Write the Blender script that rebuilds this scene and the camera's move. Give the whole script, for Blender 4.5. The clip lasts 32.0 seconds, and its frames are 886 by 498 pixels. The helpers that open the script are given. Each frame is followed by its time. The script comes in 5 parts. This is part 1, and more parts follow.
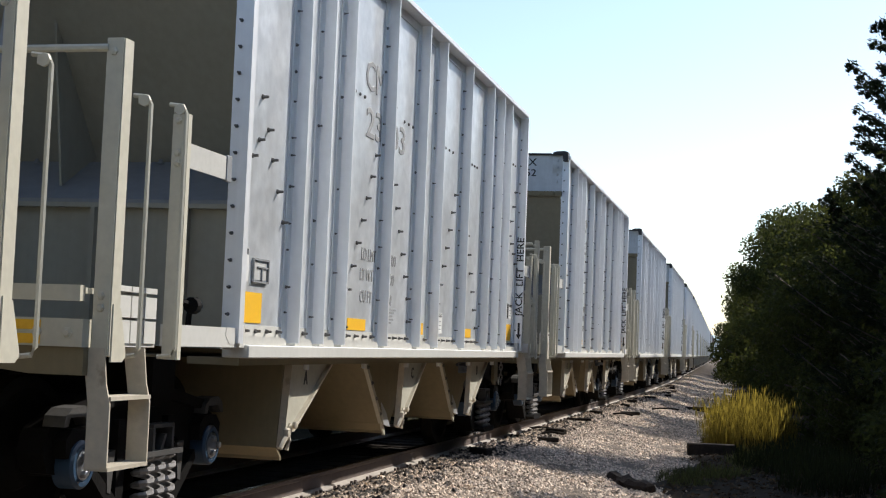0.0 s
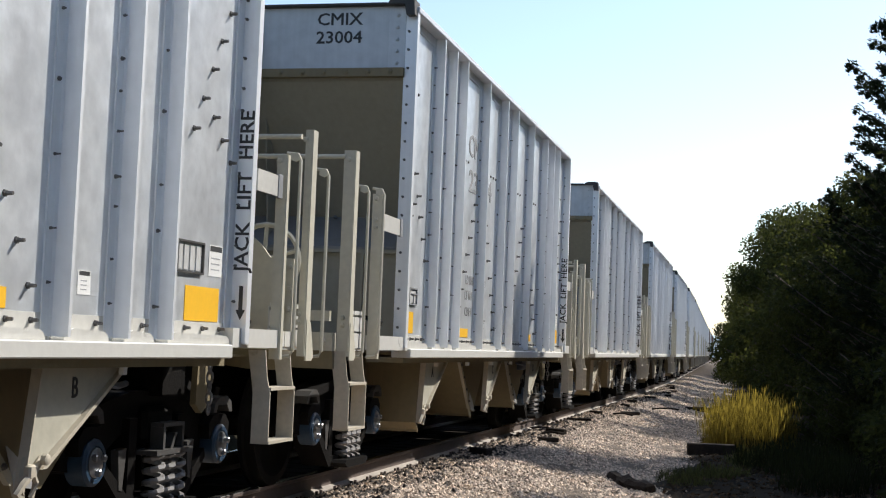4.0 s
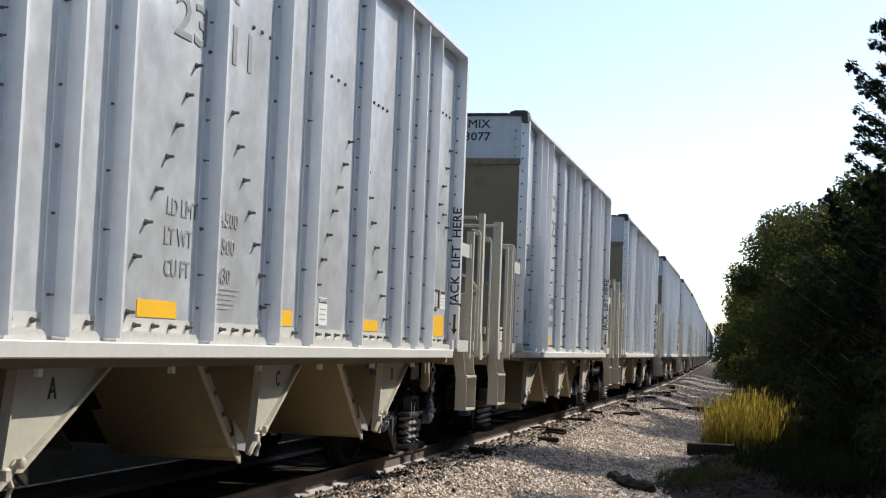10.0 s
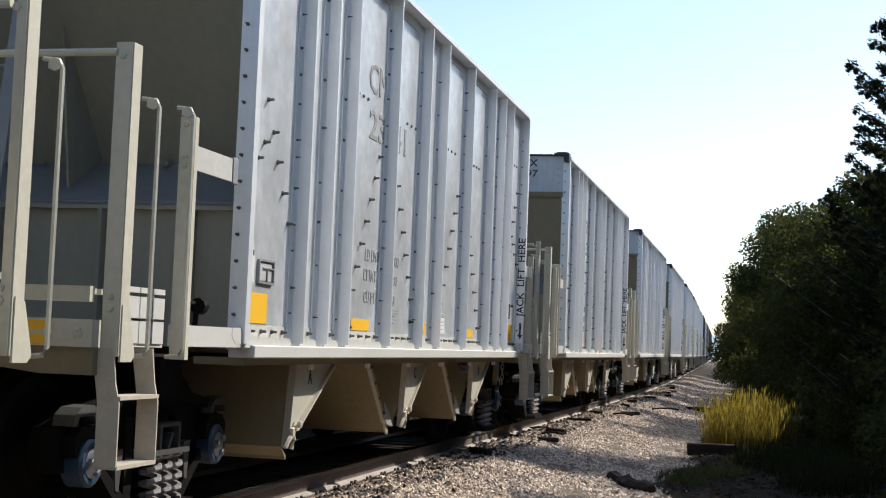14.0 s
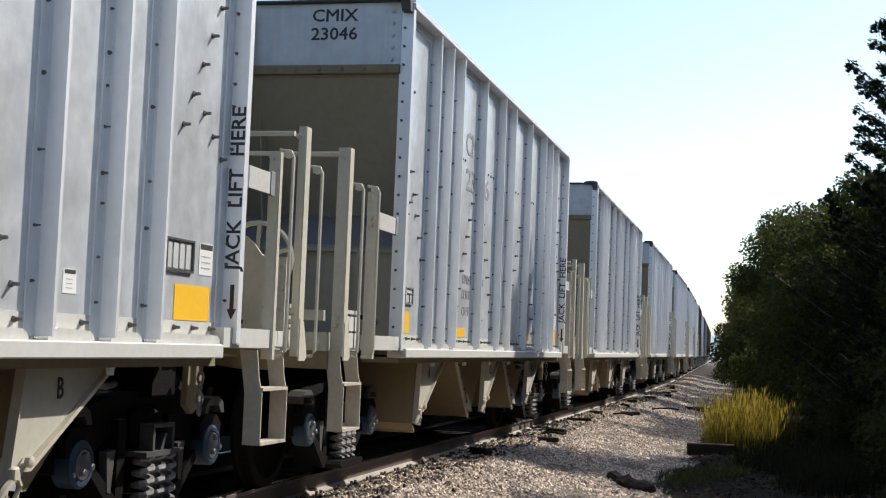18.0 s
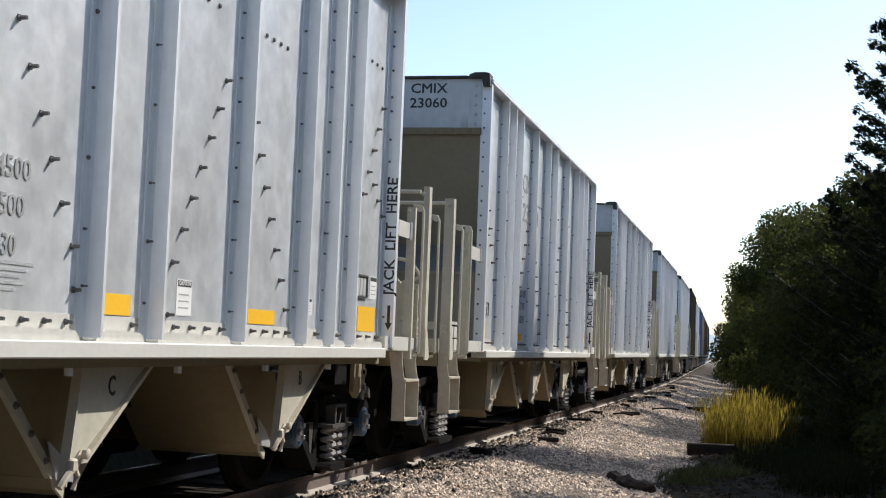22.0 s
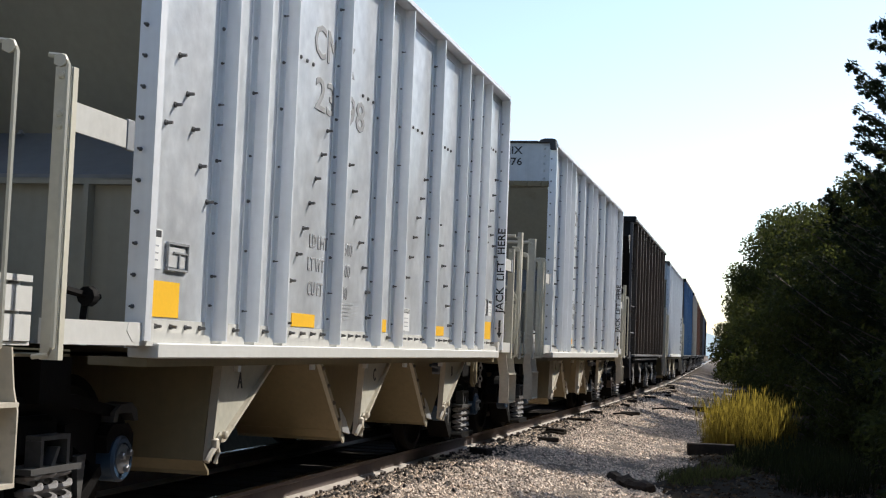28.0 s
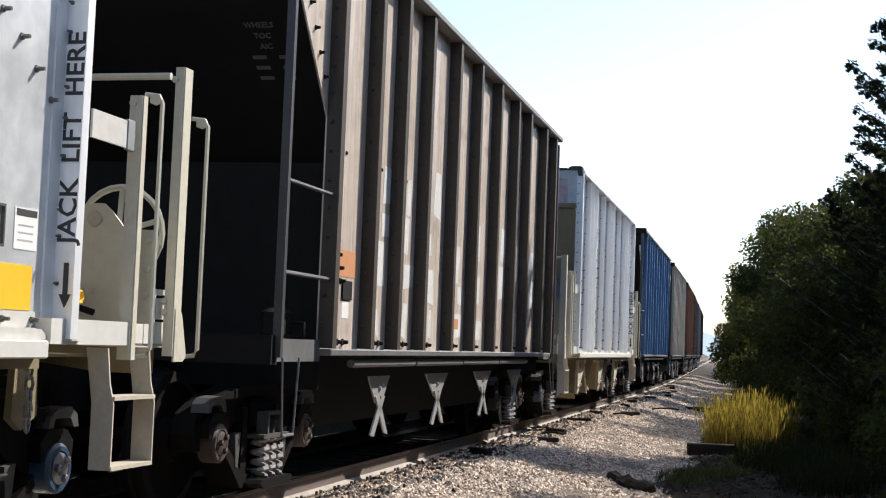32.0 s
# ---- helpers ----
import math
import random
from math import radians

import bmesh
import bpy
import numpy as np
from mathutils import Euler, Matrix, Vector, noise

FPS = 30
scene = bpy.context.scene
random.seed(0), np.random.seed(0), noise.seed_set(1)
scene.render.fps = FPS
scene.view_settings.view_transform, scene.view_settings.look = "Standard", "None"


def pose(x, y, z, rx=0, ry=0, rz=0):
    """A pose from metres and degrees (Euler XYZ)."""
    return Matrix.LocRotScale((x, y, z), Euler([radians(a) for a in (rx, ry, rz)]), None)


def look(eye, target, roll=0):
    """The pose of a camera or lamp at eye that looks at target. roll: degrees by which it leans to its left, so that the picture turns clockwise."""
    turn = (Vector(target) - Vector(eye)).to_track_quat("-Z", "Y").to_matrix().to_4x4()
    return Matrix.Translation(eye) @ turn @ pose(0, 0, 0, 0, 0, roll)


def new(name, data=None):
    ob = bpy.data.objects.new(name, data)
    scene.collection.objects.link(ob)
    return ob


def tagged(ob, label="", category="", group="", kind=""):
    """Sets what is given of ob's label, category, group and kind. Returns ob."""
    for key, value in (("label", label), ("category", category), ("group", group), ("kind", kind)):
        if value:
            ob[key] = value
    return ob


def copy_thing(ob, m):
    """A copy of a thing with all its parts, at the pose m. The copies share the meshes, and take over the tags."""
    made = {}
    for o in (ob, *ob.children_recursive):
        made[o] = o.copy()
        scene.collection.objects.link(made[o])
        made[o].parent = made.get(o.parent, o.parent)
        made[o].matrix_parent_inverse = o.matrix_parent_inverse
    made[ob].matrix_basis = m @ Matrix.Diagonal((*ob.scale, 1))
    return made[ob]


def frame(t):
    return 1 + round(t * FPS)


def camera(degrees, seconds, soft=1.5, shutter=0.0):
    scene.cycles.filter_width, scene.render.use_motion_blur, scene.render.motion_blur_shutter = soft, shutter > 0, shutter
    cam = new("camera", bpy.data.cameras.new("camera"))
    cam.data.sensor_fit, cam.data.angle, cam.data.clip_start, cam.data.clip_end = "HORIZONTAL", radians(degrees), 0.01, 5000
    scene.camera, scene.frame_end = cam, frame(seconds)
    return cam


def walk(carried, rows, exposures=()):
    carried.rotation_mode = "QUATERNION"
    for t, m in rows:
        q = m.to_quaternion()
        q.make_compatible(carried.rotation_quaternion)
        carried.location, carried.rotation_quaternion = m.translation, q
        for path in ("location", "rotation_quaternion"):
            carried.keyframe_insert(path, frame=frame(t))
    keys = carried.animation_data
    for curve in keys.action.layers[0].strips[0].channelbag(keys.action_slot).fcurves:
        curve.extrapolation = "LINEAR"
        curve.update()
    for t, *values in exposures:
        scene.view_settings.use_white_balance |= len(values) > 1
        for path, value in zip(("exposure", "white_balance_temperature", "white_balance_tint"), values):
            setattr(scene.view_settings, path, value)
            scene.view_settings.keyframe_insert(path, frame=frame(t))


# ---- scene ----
# z = 0 is a hand below the top of the rails, y runs along the track, x to the right of it.
EYE = Vector((0.0, 0.0, 1.281))
YAW, PITCH, ROLL = radians(14.091), radians(3.948), 2.184
AHEAD = Vector((-math.sin(YAW) * math.cos(PITCH), math.cos(YAW) * math.cos(PITCH), math.sin(PITCH)))
STAND = look(EYE, EYE + AHEAD, ROLL)
cam = camera(35.49, 32.0, soft=1.15, shutter=0.0)
walk(cam, [(0.0, STAND), (32.0, STAND)], exposures=[(0.0, 0.45, 6520, 10), (27.0, 0.45, 6520, 10), (30.0, 0.56, 6540, 10.5), (31.0, 0.63, 6540, 11), (32.0, 0.75, 6560, 11.5)])

# ---- light: a clear summer sky, the sun ahead and to the right ----
SUN = Vector((1.02, 1.3, 1.45)).normalized()
sun = new("sun", bpy.data.lights.new("sun", "SUN"))
sun.data.energy, sun.data.angle, sun.data.color = 4.2, radians(0.53), (1.0, 0.95, 0.87)
sun.matrix_world = look(SUN * 60, (0, 0, 0))
world = bpy.data.worlds.new("sky")
scene.world = world
world.use_nodes = True
wn = world.node_tree.nodes
sky = wn.new("ShaderNodeTexSky")
sky.sky_type, sky.sun_disc = "NISHITA", False
sky.sun_elevation, sky.sun_rotation = math.asin(SUN.z), math.atan2(SUN.x, SUN.y)
sky.air_density, sky.dust_density, sky.ozone_density = 1.0, 0.8, 1.5
wn["Background"].inputs[1].default_value = 0.15
world.node_tree.links.new(sky.outputs[0], wn["Background"].inputs[0])

# ---- the track's curve ----
RADIUS = 1751.5
CENTRE = -4.89
PITCHES = 13.6
BEND = 80.0          # past this the track runs straight
LIFT = 0.07          # top of the rails


def on_track(s, x=0.0, z=0.0):
    """The place s metres along the track, x to the right of its middle line, and its turn in degrees."""
    a = min(s, BEND) / RADIUS
    r = RADIUS + CENTRE + x
    d = max(0.0, s - BEND)
    return (-RADIUS + r * math.cos(a) - d * math.sin(a), r * math.sin(a) + d * math.cos(a), z), math.degrees(a)


def track_pose(s, x=0.0, z=0.0):
    p, a = on_track(s, x, z)
    return pose(*p, 0, 0, a)


def gone(t):
    """Metres that the train has rolled towards the camera by t seconds: its speed wavers a little."""
    return t * (5.81963 + t * (-0.002591 + t * (2.2514e-4 - t * 2.2017e-6)))


# ---- mesh helpers ----
class Shape:
    """Collects boxes, prisms, tubes and plates into one mesh."""

    def __init__(self):
        self.v, self.f, self.smooth = [], [], []

    def add(self, verts, faces, smooth=False):
        n = len(self.v)
        self.v += [tuple(p) for p in verts]
        self.f += [tuple(n + i for i in f) for f in faces]
        self.smooth += [smooth] * len(faces)
        return self

    def box(self, x0, x1, y0, y1, z0, z1, bevel=0.0):
        if bevel:
            b = bevel
            rows = []
            for z, d in ((z0, b), (z0 + b, 0), (z1 - b, 0), (z1, b)):
                for x, y in ((x0 + b, y0), (x1 - b, y0), (x1, y0 + b), (x1, y1 - b), (x1 - b, y1), (x0 + b, y1), (x0, y1 - b), (x0, y0 + b)):
                    cx, cy = (x0 + x1) / 2, (y0 + y1) / 2
                    rows.append((x - math.copysign(min(d, abs(x - cx)), x - cx), y - math.copysign(min(d, abs(y - cy)), y - cy), z))
            fs = [tuple(range(7, -1, -1)), tuple(range(24, 32))]
            for k in range(3):
                for i in range(8):
                    j = (i + 1) % 8
                    fs.append((k * 8 + i, k * 8 + j, k * 8 + 8 + j, k * 8 + 8 + i))
            return self.add(rows, fs)
        v = [(x, y, z) for z in (z0, z1) for x, y in ((x0, y0), (x1, y0), (x1, y1), (x0, y1))]
        return self.add(v, [(3, 2, 1, 0), (4, 5, 6, 7), (0, 1, 5, 4), (1, 2, 6, 5), (2, 3, 7, 6), (3, 0, 4, 7)])

    def prism(self, poly, axis, a, b):
        """A polygon swept along an axis from a to b. The polygon lies in the other two axes, in order."""
        n = len(poly)
        put = {"x": lambda p, w: (w, p[0], p[1]), "y": lambda p, w: (p[0], w, p[1]), "z": lambda p, w: (p[0], p[1], w)}[axis]
        v = [put(p, a) for p in poly] + [put(p, b) for p in poly]
        f = [tuple(range(n - 1, -1, -1)), tuple(range(n, 2 * n))]
        f += [(i, (i + 1) % n, n + (i + 1) % n, n + i) for i in range(n)]
        return self.add(v, f)

    def tube(self, path, r, n=8, closed=False):
        pts = [Vector(p) for p in path]
        m = len(pts)
        v, f = [], []
        up = Vector((0.31, 0.22, 0.93))
        for i, p in enumerate(pts):
            if closed:
                d = pts[(i + 1) % m] - pts[i - 1]
            else:
                d = pts[min(i + 1, m - 1)] - pts[max(i - 1, 0)]
            d.normalize()
            a = d.cross(up)
            if a.length < 0.1:
                a = d.cross(Vector((1, 0, 0)))
            a.normalize()
            b = d.cross(a)
            for k in range(n):
                t = 2 * math.pi * k / n
                v.append(p + (a * math.cos(t) + b * math.sin(t)) * r)
        for i in range(m if closed else m - 1):
            j = (i + 1) % m
            for k in range(n):
                l = (k + 1) % n
                f.append((i * n + k, i * n + l, j * n + l, j * n + k))
        if not closed:
            f += [tuple(range(n - 1, -1, -1)), tuple(range((m - 1) * n, m * n))]
        return self.add(v, f, True)

    def lathe(self, profile, axis="x", at=(0, 0, 0), n=24):
        """Turns a profile of (along, radius) round an axis."""
        v, f = [], []
        m = len(profile)
        for a, r in profile:
            for k in range(n):
                t = 2 * math.pi * k / n
                c, s = r * math.cos(t), r * math.sin(t)
                p = {"x": (a, c, s), "y": (c, a, s), "z": (c, s, a)}[axis]
                v.append((p[0] + at[0], p[1] + at[1], p[2] + at[2]))
        for i in range(m - 1):
            for k in range(n):
                l = (k + 1) % n
                f.append((i * n + k, i * n + l, i * n + n + l, i * n + n + k))
        f += [tuple(range(n)), tuple(range((m - 1) * n, m * n))]
        return self.add(v, f, n > 10)

    def mesh(self, name, material):
        me = bpy.data.meshes.new(name)
        me.from_pydata(self.v, [], self.f)
        bm = bmesh.new()
        bm.from_mesh(me)
        bmesh.ops.recalc_face_normals(bm, faces=bm.faces)
        bm.to_mesh(me)
        bm.free()
        if any(self.smooth):
            me.polygons.foreach_set("use_smooth", self.smooth)
            me.set_sharp_from_angle(angle=radians(35))
        me.materials.append(material)
        return me


def part(name, shape, material, parent, label=""):
    """One mesh object under a thing or a part."""
    ob = new(name, shape.mesh(name, material) if isinstance(shape, Shape) else shape)
    ob.parent = parent
    return tagged(ob, label)


def thing(name, label, category, group="", kind="", m=None):
    ob = new(name)
    ob.empty_display_size = 0.3
    if m is not None:
        ob.matrix_world = m
    return tagged(ob, label, category, group, kind)


LETTERS = {}


def lettering(text, size, material, squeeze=1.0, depth=0.002):
    """A flat mesh of letters, centred."""
    if text not in LETTERS:
        LETTERS[text] = letters(text)
    me = LETTERS[text].copy()
    me.transform(Matrix.Diagonal((size * squeeze, size, depth, 1)))
    me.materials.clear()
    me.materials.append(material)
    return me


def letters(text):
    cu = bpy.data.curves.new("lettering", "FONT")
    cu.body, cu.size, cu.extrude, cu.align_x, cu.align_y = text, 1.0, 1.0, "CENTER", "CENTER"
    cu.resolution_u, cu.bevel_depth, cu.bevel_resolution = 2, 0.013, 0
    ob = bpy.data.objects.new("lettering", cu)
    scene.collection.objects.link(ob)
    me = bpy.data.meshes.new_from_object(ob.evaluated_get(bpy.context.evaluated_depsgraph_get()))
    bpy.data.objects.remove(ob)
    return me


# all words of the place, drawn once while it is still empty
NUMBERS = {-1: 23031, 0: 23003, 1: 23052, 2: 23004, 3: 23088, 4: 23011, 5: 23077, 6: 23041, 7: 23097, 8: 23046, 9: 23058, 10: 23060, 11: 23093, 12: 23098, 13: 23076, 15: 23025}
for words in ("CMIX", "JACK  LIFT  HERE", "LD LMT", "LT WT", "CU FT", "234500", "51500", "234700", "51300", "234300", "51700", "234900", "51100", "2430", "CAUTION", "A", "B", "C", "87006", "WHEELS", "TOC", "AIC", *[str(q) for q in NUMBERS.values()]):
    LETTERS[words] = letters(words)


# ---- materials ----
def material(name, base, rough=0.6, metal=0.0, spread=0.15, grain=12.0, blot=1.3, bump=0.1, bump_scale=60.0, second=None, streak=0.0, second_at=0.55, sharp=0.12, spec=0.5, rough_spread=0.1, island=0.0):
    """A painted or bare surface: grain, blotches, upright streaks and a second colour in patches."""
    m = bpy.data.materials.new(name)
    m.use_nodes = True
    t = m.node_tree
    n, k = t.nodes, t.links
    b = n["Principled BSDF"]
    geo = n.new("ShaderNodeTexCoord")
    mp = n.new("ShaderNodeMapping")
    k.new(geo.outputs["Object"], mp.inputs[0])
    info = n.new("ShaderNodeObjectInfo")
    shift = n.new("ShaderNodeVectorMath")
    shift.operation = "MULTIPLY_ADD"
    shift.inputs[1].default_value = (7.3, 3.1, 5.7)
    k.new(info.outputs["Random"], shift.inputs[0])
    k.new(mp.outputs[0], shift.inputs[2])
    src = shift.outputs[0]

    def noise_at(scale, detail=4.0, vec=None):
        x = n.new("ShaderNodeTexNoise")
        x.inputs["Scale"].default_value, x.inputs["Detail"].default_value = scale, detail
        k.new(vec or src, x.inputs["Vector"])
        return x.outputs["Fac"]

    def maths(op, a, c):
        x = n.new("ShaderNodeMath")
        x.operation = op
        for i, y in enumerate((a, c)):
            if isinstance(y, (int, float)):
                x.inputs[i].default_value = y
            else:
                k.new(y, x.inputs[i])
        return x.outputs[0]

    fine, wide = noise_at(grain), noise_at(blot, 5.0)
    mix = maths("ADD", maths("MULTIPLY", fine, 0.5), maths("MULTIPLY", wide, 0.5))
    if streak:
        st = n.new("ShaderNodeMapping")
        st.inputs["Scale"].default_value = (9.0, 9.0, 0.45)
        k.new(src, st.inputs[0])
        s_out = noise_at(2.4, 6.0, st.outputs[0])
        mix = maths("ADD", maths("MULTIPLY", mix, 1 - streak), maths("MULTIPLY", s_out, streak))
    ramp = n.new("ShaderNodeValToRGB")
    lo = [c * (1 - spread) for c in base]
    hi = [min(1.0, c * (1 + spread)) for c in base]
    ramp.color_ramp.elements[0].position, ramp.color_ramp.elements[1].position = 0.32, 0.68
    ramp.color_ramp.elements[0].color, ramp.color_ramp.elements[1].color = (*lo, 1), (*hi, 1)
    k.new(mix, ramp.inputs[0])
    colour = ramp.outputs[0]
    if second:
        r2 = n.new("ShaderNodeValToRGB")
        r2.color_ramp.elements[0].position, r2.color_ramp.elements[1].position = second_at, second_at + sharp
        k.new(maths("ADD", maths("MULTIPLY", noise_at(blot * 2.3, 8.0), 0.6), maths("MULTIPLY", mix, 0.4)), r2.inputs[0])
        mx = n.new("ShaderNodeMix")
        mx.data_type = "RGBA"
        k.new(r2.outputs[0], mx.inputs["Factor"])
        k.new(colour, mx.inputs["A"])
        mx.inputs["B"].default_value = (*second, 1)
        colour = mx.outputs["Result"]
    if island:
        rn, hv = n.new("ShaderNodeNewGeometry"), n.new("ShaderNodeHueSaturation")
        k.new(maths("ADD", 1 - island, maths("MULTIPLY", rn.outputs["Random Per Island"], 2 * island)), hv.inputs["Value"])
        k.new(colour, hv.inputs["Color"])
        colour = hv.outputs[0]
    k.new(colour, b.inputs["Base Color"])
    b.inputs["Metallic"].default_value = metal
    b.inputs["Specular IOR Level"].default_value = spec
    k.new(maths("ADD", rough - rough_spread / 2, maths("MULTIPLY", mix, rough_spread)), b.inputs["Roughness"])
    if bump:
        bp = n.new("ShaderNodeBump")
        bp.inputs["Strength"].default_value, bp.inputs["Distance"].default_value = bump, 0.01
        k.new(noise_at(bump_scale, 3.0), bp.inputs["Height"])
        k.new(bp.outputs[0], b.inputs["Normal"])
    return m


ALUMINIUM = material("aluminium", (0.78, 0.805, 0.825), 0.35, 0.55, 0.18, 9, 2.2, 0.1, 25, streak=0.08, rough_spread=0.3, second=(0.62, 0.645, 0.67), second_at=0.5, sharp=0.2)
POST_ALU = material("extruded_aluminium", (0.81, 0.825, 0.845), 0.45, 0.33, 0.08, 14, 1.2, 0.05, 40, streak=0.4)
BOLT_STEEL = material("dark_fastener_steel", (0.11, 0.106, 0.103), 0.45, 0.3, 0.25)
LADDER_GREY = material("dull_ladder_aluminium", (0.27, 0.28, 0.29), 0.6, 0.2, 0.12)
# lit copy of the truck steel: sunlight on its edges put into the colour
LIT_STEEL = material("lit_cast_steel", (0.06, 0.058, 0.056), 0.6, 0, 0.25, 30, 3)
CREAM = material("cream_paint", (0.56, 0.53, 0.43), 0.55, 0, 0.1, 20, 1.1, 0.06, 50, second=(0.3, 0.25, 0.18), second_at=0.66)
# dusty cream of the recessed ends, lowered to the tone of their shade
END_SHEET = material("dusty_shaded_end_sheet", (0.3, 0.287, 0.235), 0.65, 0, 0.1, 15, 0.9, 0.1, 40, second=(0.21, 0.19, 0.145), second_at=0.6, streak=0.3)
SILL_DUST = material("dusty_white_paint", (0.54, 0.53, 0.49), 0.6, 0, 0.1, 20, 1.5, 0.05, 50)
# darker copy of the cream: dust, and the shade under the sill painted in
CREAM_UNDER = material("dusty_shaded_cream", (0.22, 0.18, 0.105), 0.7, 0, 0.14, 15, 0.9, 0.1, 40, second=(0.17, 0.135, 0.085), second_at=0.62, streak=0.3)
# bare aluminium, a darker tone than the side sheets
PLATE_ALU = material("darker_aluminium", (0.5, 0.515, 0.53), 0.5, 0.5, 0.16, 9, 1.5, 0.08, 25, streak=0.25, second=(0.4, 0.39, 0.38), second_at=0.58)
GREY_PRIMER = material("grey_primer", (0.22, 0.222, 0.228), 0.5, 0, 0.12, 12, 1.2, 0.08, 40)
CREAM_STEP = material("worn_cream_paint", (0.5, 0.45, 0.36), 0.6, 0, 0.15, 22, 2.0, 0.1, 50, second=(0.18, 0.13, 0.09), second_at=0.6)
CAP_STEEL = material("cap_steel", (0.3, 0.31, 0.33), 0.35, 0.8, 0.2)
VALVE_PAINT = material("valve_paint", (0.1, 0.12, 0.16), 0.5, 0, 0.2)
FADED_INK = material("faded_print", (0.36, 0.37, 0.38), 0.6, 0, 0.3, 60, 8)
GREY_PAPER = material("grey_card", (0.5, 0.5, 0.49), 0.6, 0, 0.1)
WHITE = material("white_paint", (0.62, 0.61, 0.57), 0.5, 0, 0.06, 20, 1.0, 0.05, 50)
# grimy steel, taken near black to carry the shade under the cars
STEEL_DARK = material("grimy_shaded_steel", (0.008, 0.0073, 0.007), 0.7, 0.0, 0.3, 18, 2.0, 0.2, 60, second=(0.018, 0.0125, 0.009), second_at=0.62, spec=0.08)
SPRING_STEEL = material("spring_steel", (0.26, 0.25, 0.245), 0.5, 0.2, 0.25)
# wheel steel, blackened for the deep shade behind the side frames
TREAD = material("worn_shaded_wheel_steel", (0.009, 0.0083, 0.0078), 0.7, 0.0, 0.25, spec=0.1)
BLUE_CAP = material("blue_bearing_paint", (0.02, 0.05, 0.095), 0.45, 0, 0.2)
RAIL_STEEL = material("rusty_rail", (0.15, 0.118, 0.105), 0.7, 0.2, 0.2, 14, 1.5, 0.15, 50)
# pale rail foot: ballast dust, and sunlight on the flange painted in
SUNLIT_RAIL_FOOT = material("sunlit_dusty_rail_foot", (0.36, 0.32, 0.28), 0.8, 0, 0.25, 14, 2.0, 0.2, 50)
RAIL_TOP = material("polished_rail", (0.5, 0.49, 0.48), 0.25, 1.0, 0.08)
TIE_WOOD = material("weathered_tie", (0.03, 0.024, 0.02), 0.9, 0, 0.5, 20, 3.0, 0.8, 40, streak=0.2, spec=0.1)
YELLOW = material("yellow_reflector", (0.9, 0.5, 0.02), 0.5, 0, 0.05, 40, 3, 0)
BLACK = material("black_lettering", (0.03, 0.03, 0.032), 0.6, 0, 0.2)
GREY_INK = material("grey_lettering", (0.29, 0.295, 0.3), 0.6, 0, 0.2)
PAPER = material("white_decal", (0.8, 0.8, 0.78), 0.5, 0, 0.05)
DARK_CHORD = material("dark_top_cap", (0.05, 0.05, 0.05), 0.7, 0, 0.3)
BROWN_CAR = material("brown_car_paint", (0.05, 0.037, 0.027), 0.6, 0, 0.25, 10, 1.2, 0.15, 40, second=(0.03, 0.024, 0.021), second_at=0.55, streak=0.5)
BALLAST = material("ballast_bed", (0.15, 0.122, 0.098), 0.95, 0, 0.45, 30, 2.2, 1.0, 30, second=(0.08, 0.065, 0.052), second_at=0.52, spec=0.1)
STONE = material("ballast_stone", (0.53, 0.42, 0.32), 0.75, 0, 0.4, 22, 2.0, 0.3, 60, second=(0.16, 0.125, 0.1), second_at=0.56, spec=0.5, island=0.65)
# soil under the trees, their shade painted into its base colour
SOIL = material("shade_dark_soil", (0.027, 0.022, 0.016), 0.95, 0, 0.5, 14, 0.9, 0.9, 20, spec=0.05)
# faded brown paint, lightened by sun glare put into the colour
BROWN_SHEET = material("glare_brown_sheet", (0.6, 0.52, 0.45), 0.36, 0.15, 0.35, 10, 1.2, 0.1, 40, second=(0.26, 0.17, 0.11), second_at=0.57, streak=0.6)
BLACK_CAR = material("black_car_paint", (0.009, 0.0085, 0.0085), 0.7, 0, 0.3, 10, 1.0, 0.1, 40, spec=0.2)
SILL_GREY = material("worn_grey_sill", (0.14, 0.14, 0.145), 0.5, 0.1, 0.2)
GUSSET_GREY = material("light_gusset", (0.24, 0.24, 0.235), 0.6, 0, 0.15, second=(0.2, 0.17, 0.14), second_at=0.62)
ORANGE_FADE = material("faded_orange", (0.55, 0.24, 0.1), 0.7, 0, 0.12)
DULL_INK = material("dull_white_ink", (0.1, 0.1, 0.097), 0.7, 0, 0.1)
BLUE_CAR = material("blue_car_paint", (0.07, 0.17, 0.32), 0.5, 0, 0.15, 8, 1.0, 0.08, 40, streak=0.5, second=(0.05, 0.07, 0.1), second_at=0.62)
TAN_CAR = material("tan_car_paint", (0.4, 0.38, 0.34), 0.6, 0, 0.15, 8, 1.0, 0.08, 40, streak=0.5, second=(0.14, 0.08, 0.05), second_at=0.57)
RUST_CAR = material("rust_car_paint", (0.17, 0.075, 0.045), 0.7, 0, 0.25, 8, 1.0, 0.1, 40, streak=0.5)
SLATE_CAR = material("slate_car_paint", (0.12, 0.15, 0.19), 0.6, 0, 0.15, 8, 1.0, 0.08, 40, streak=0.5)


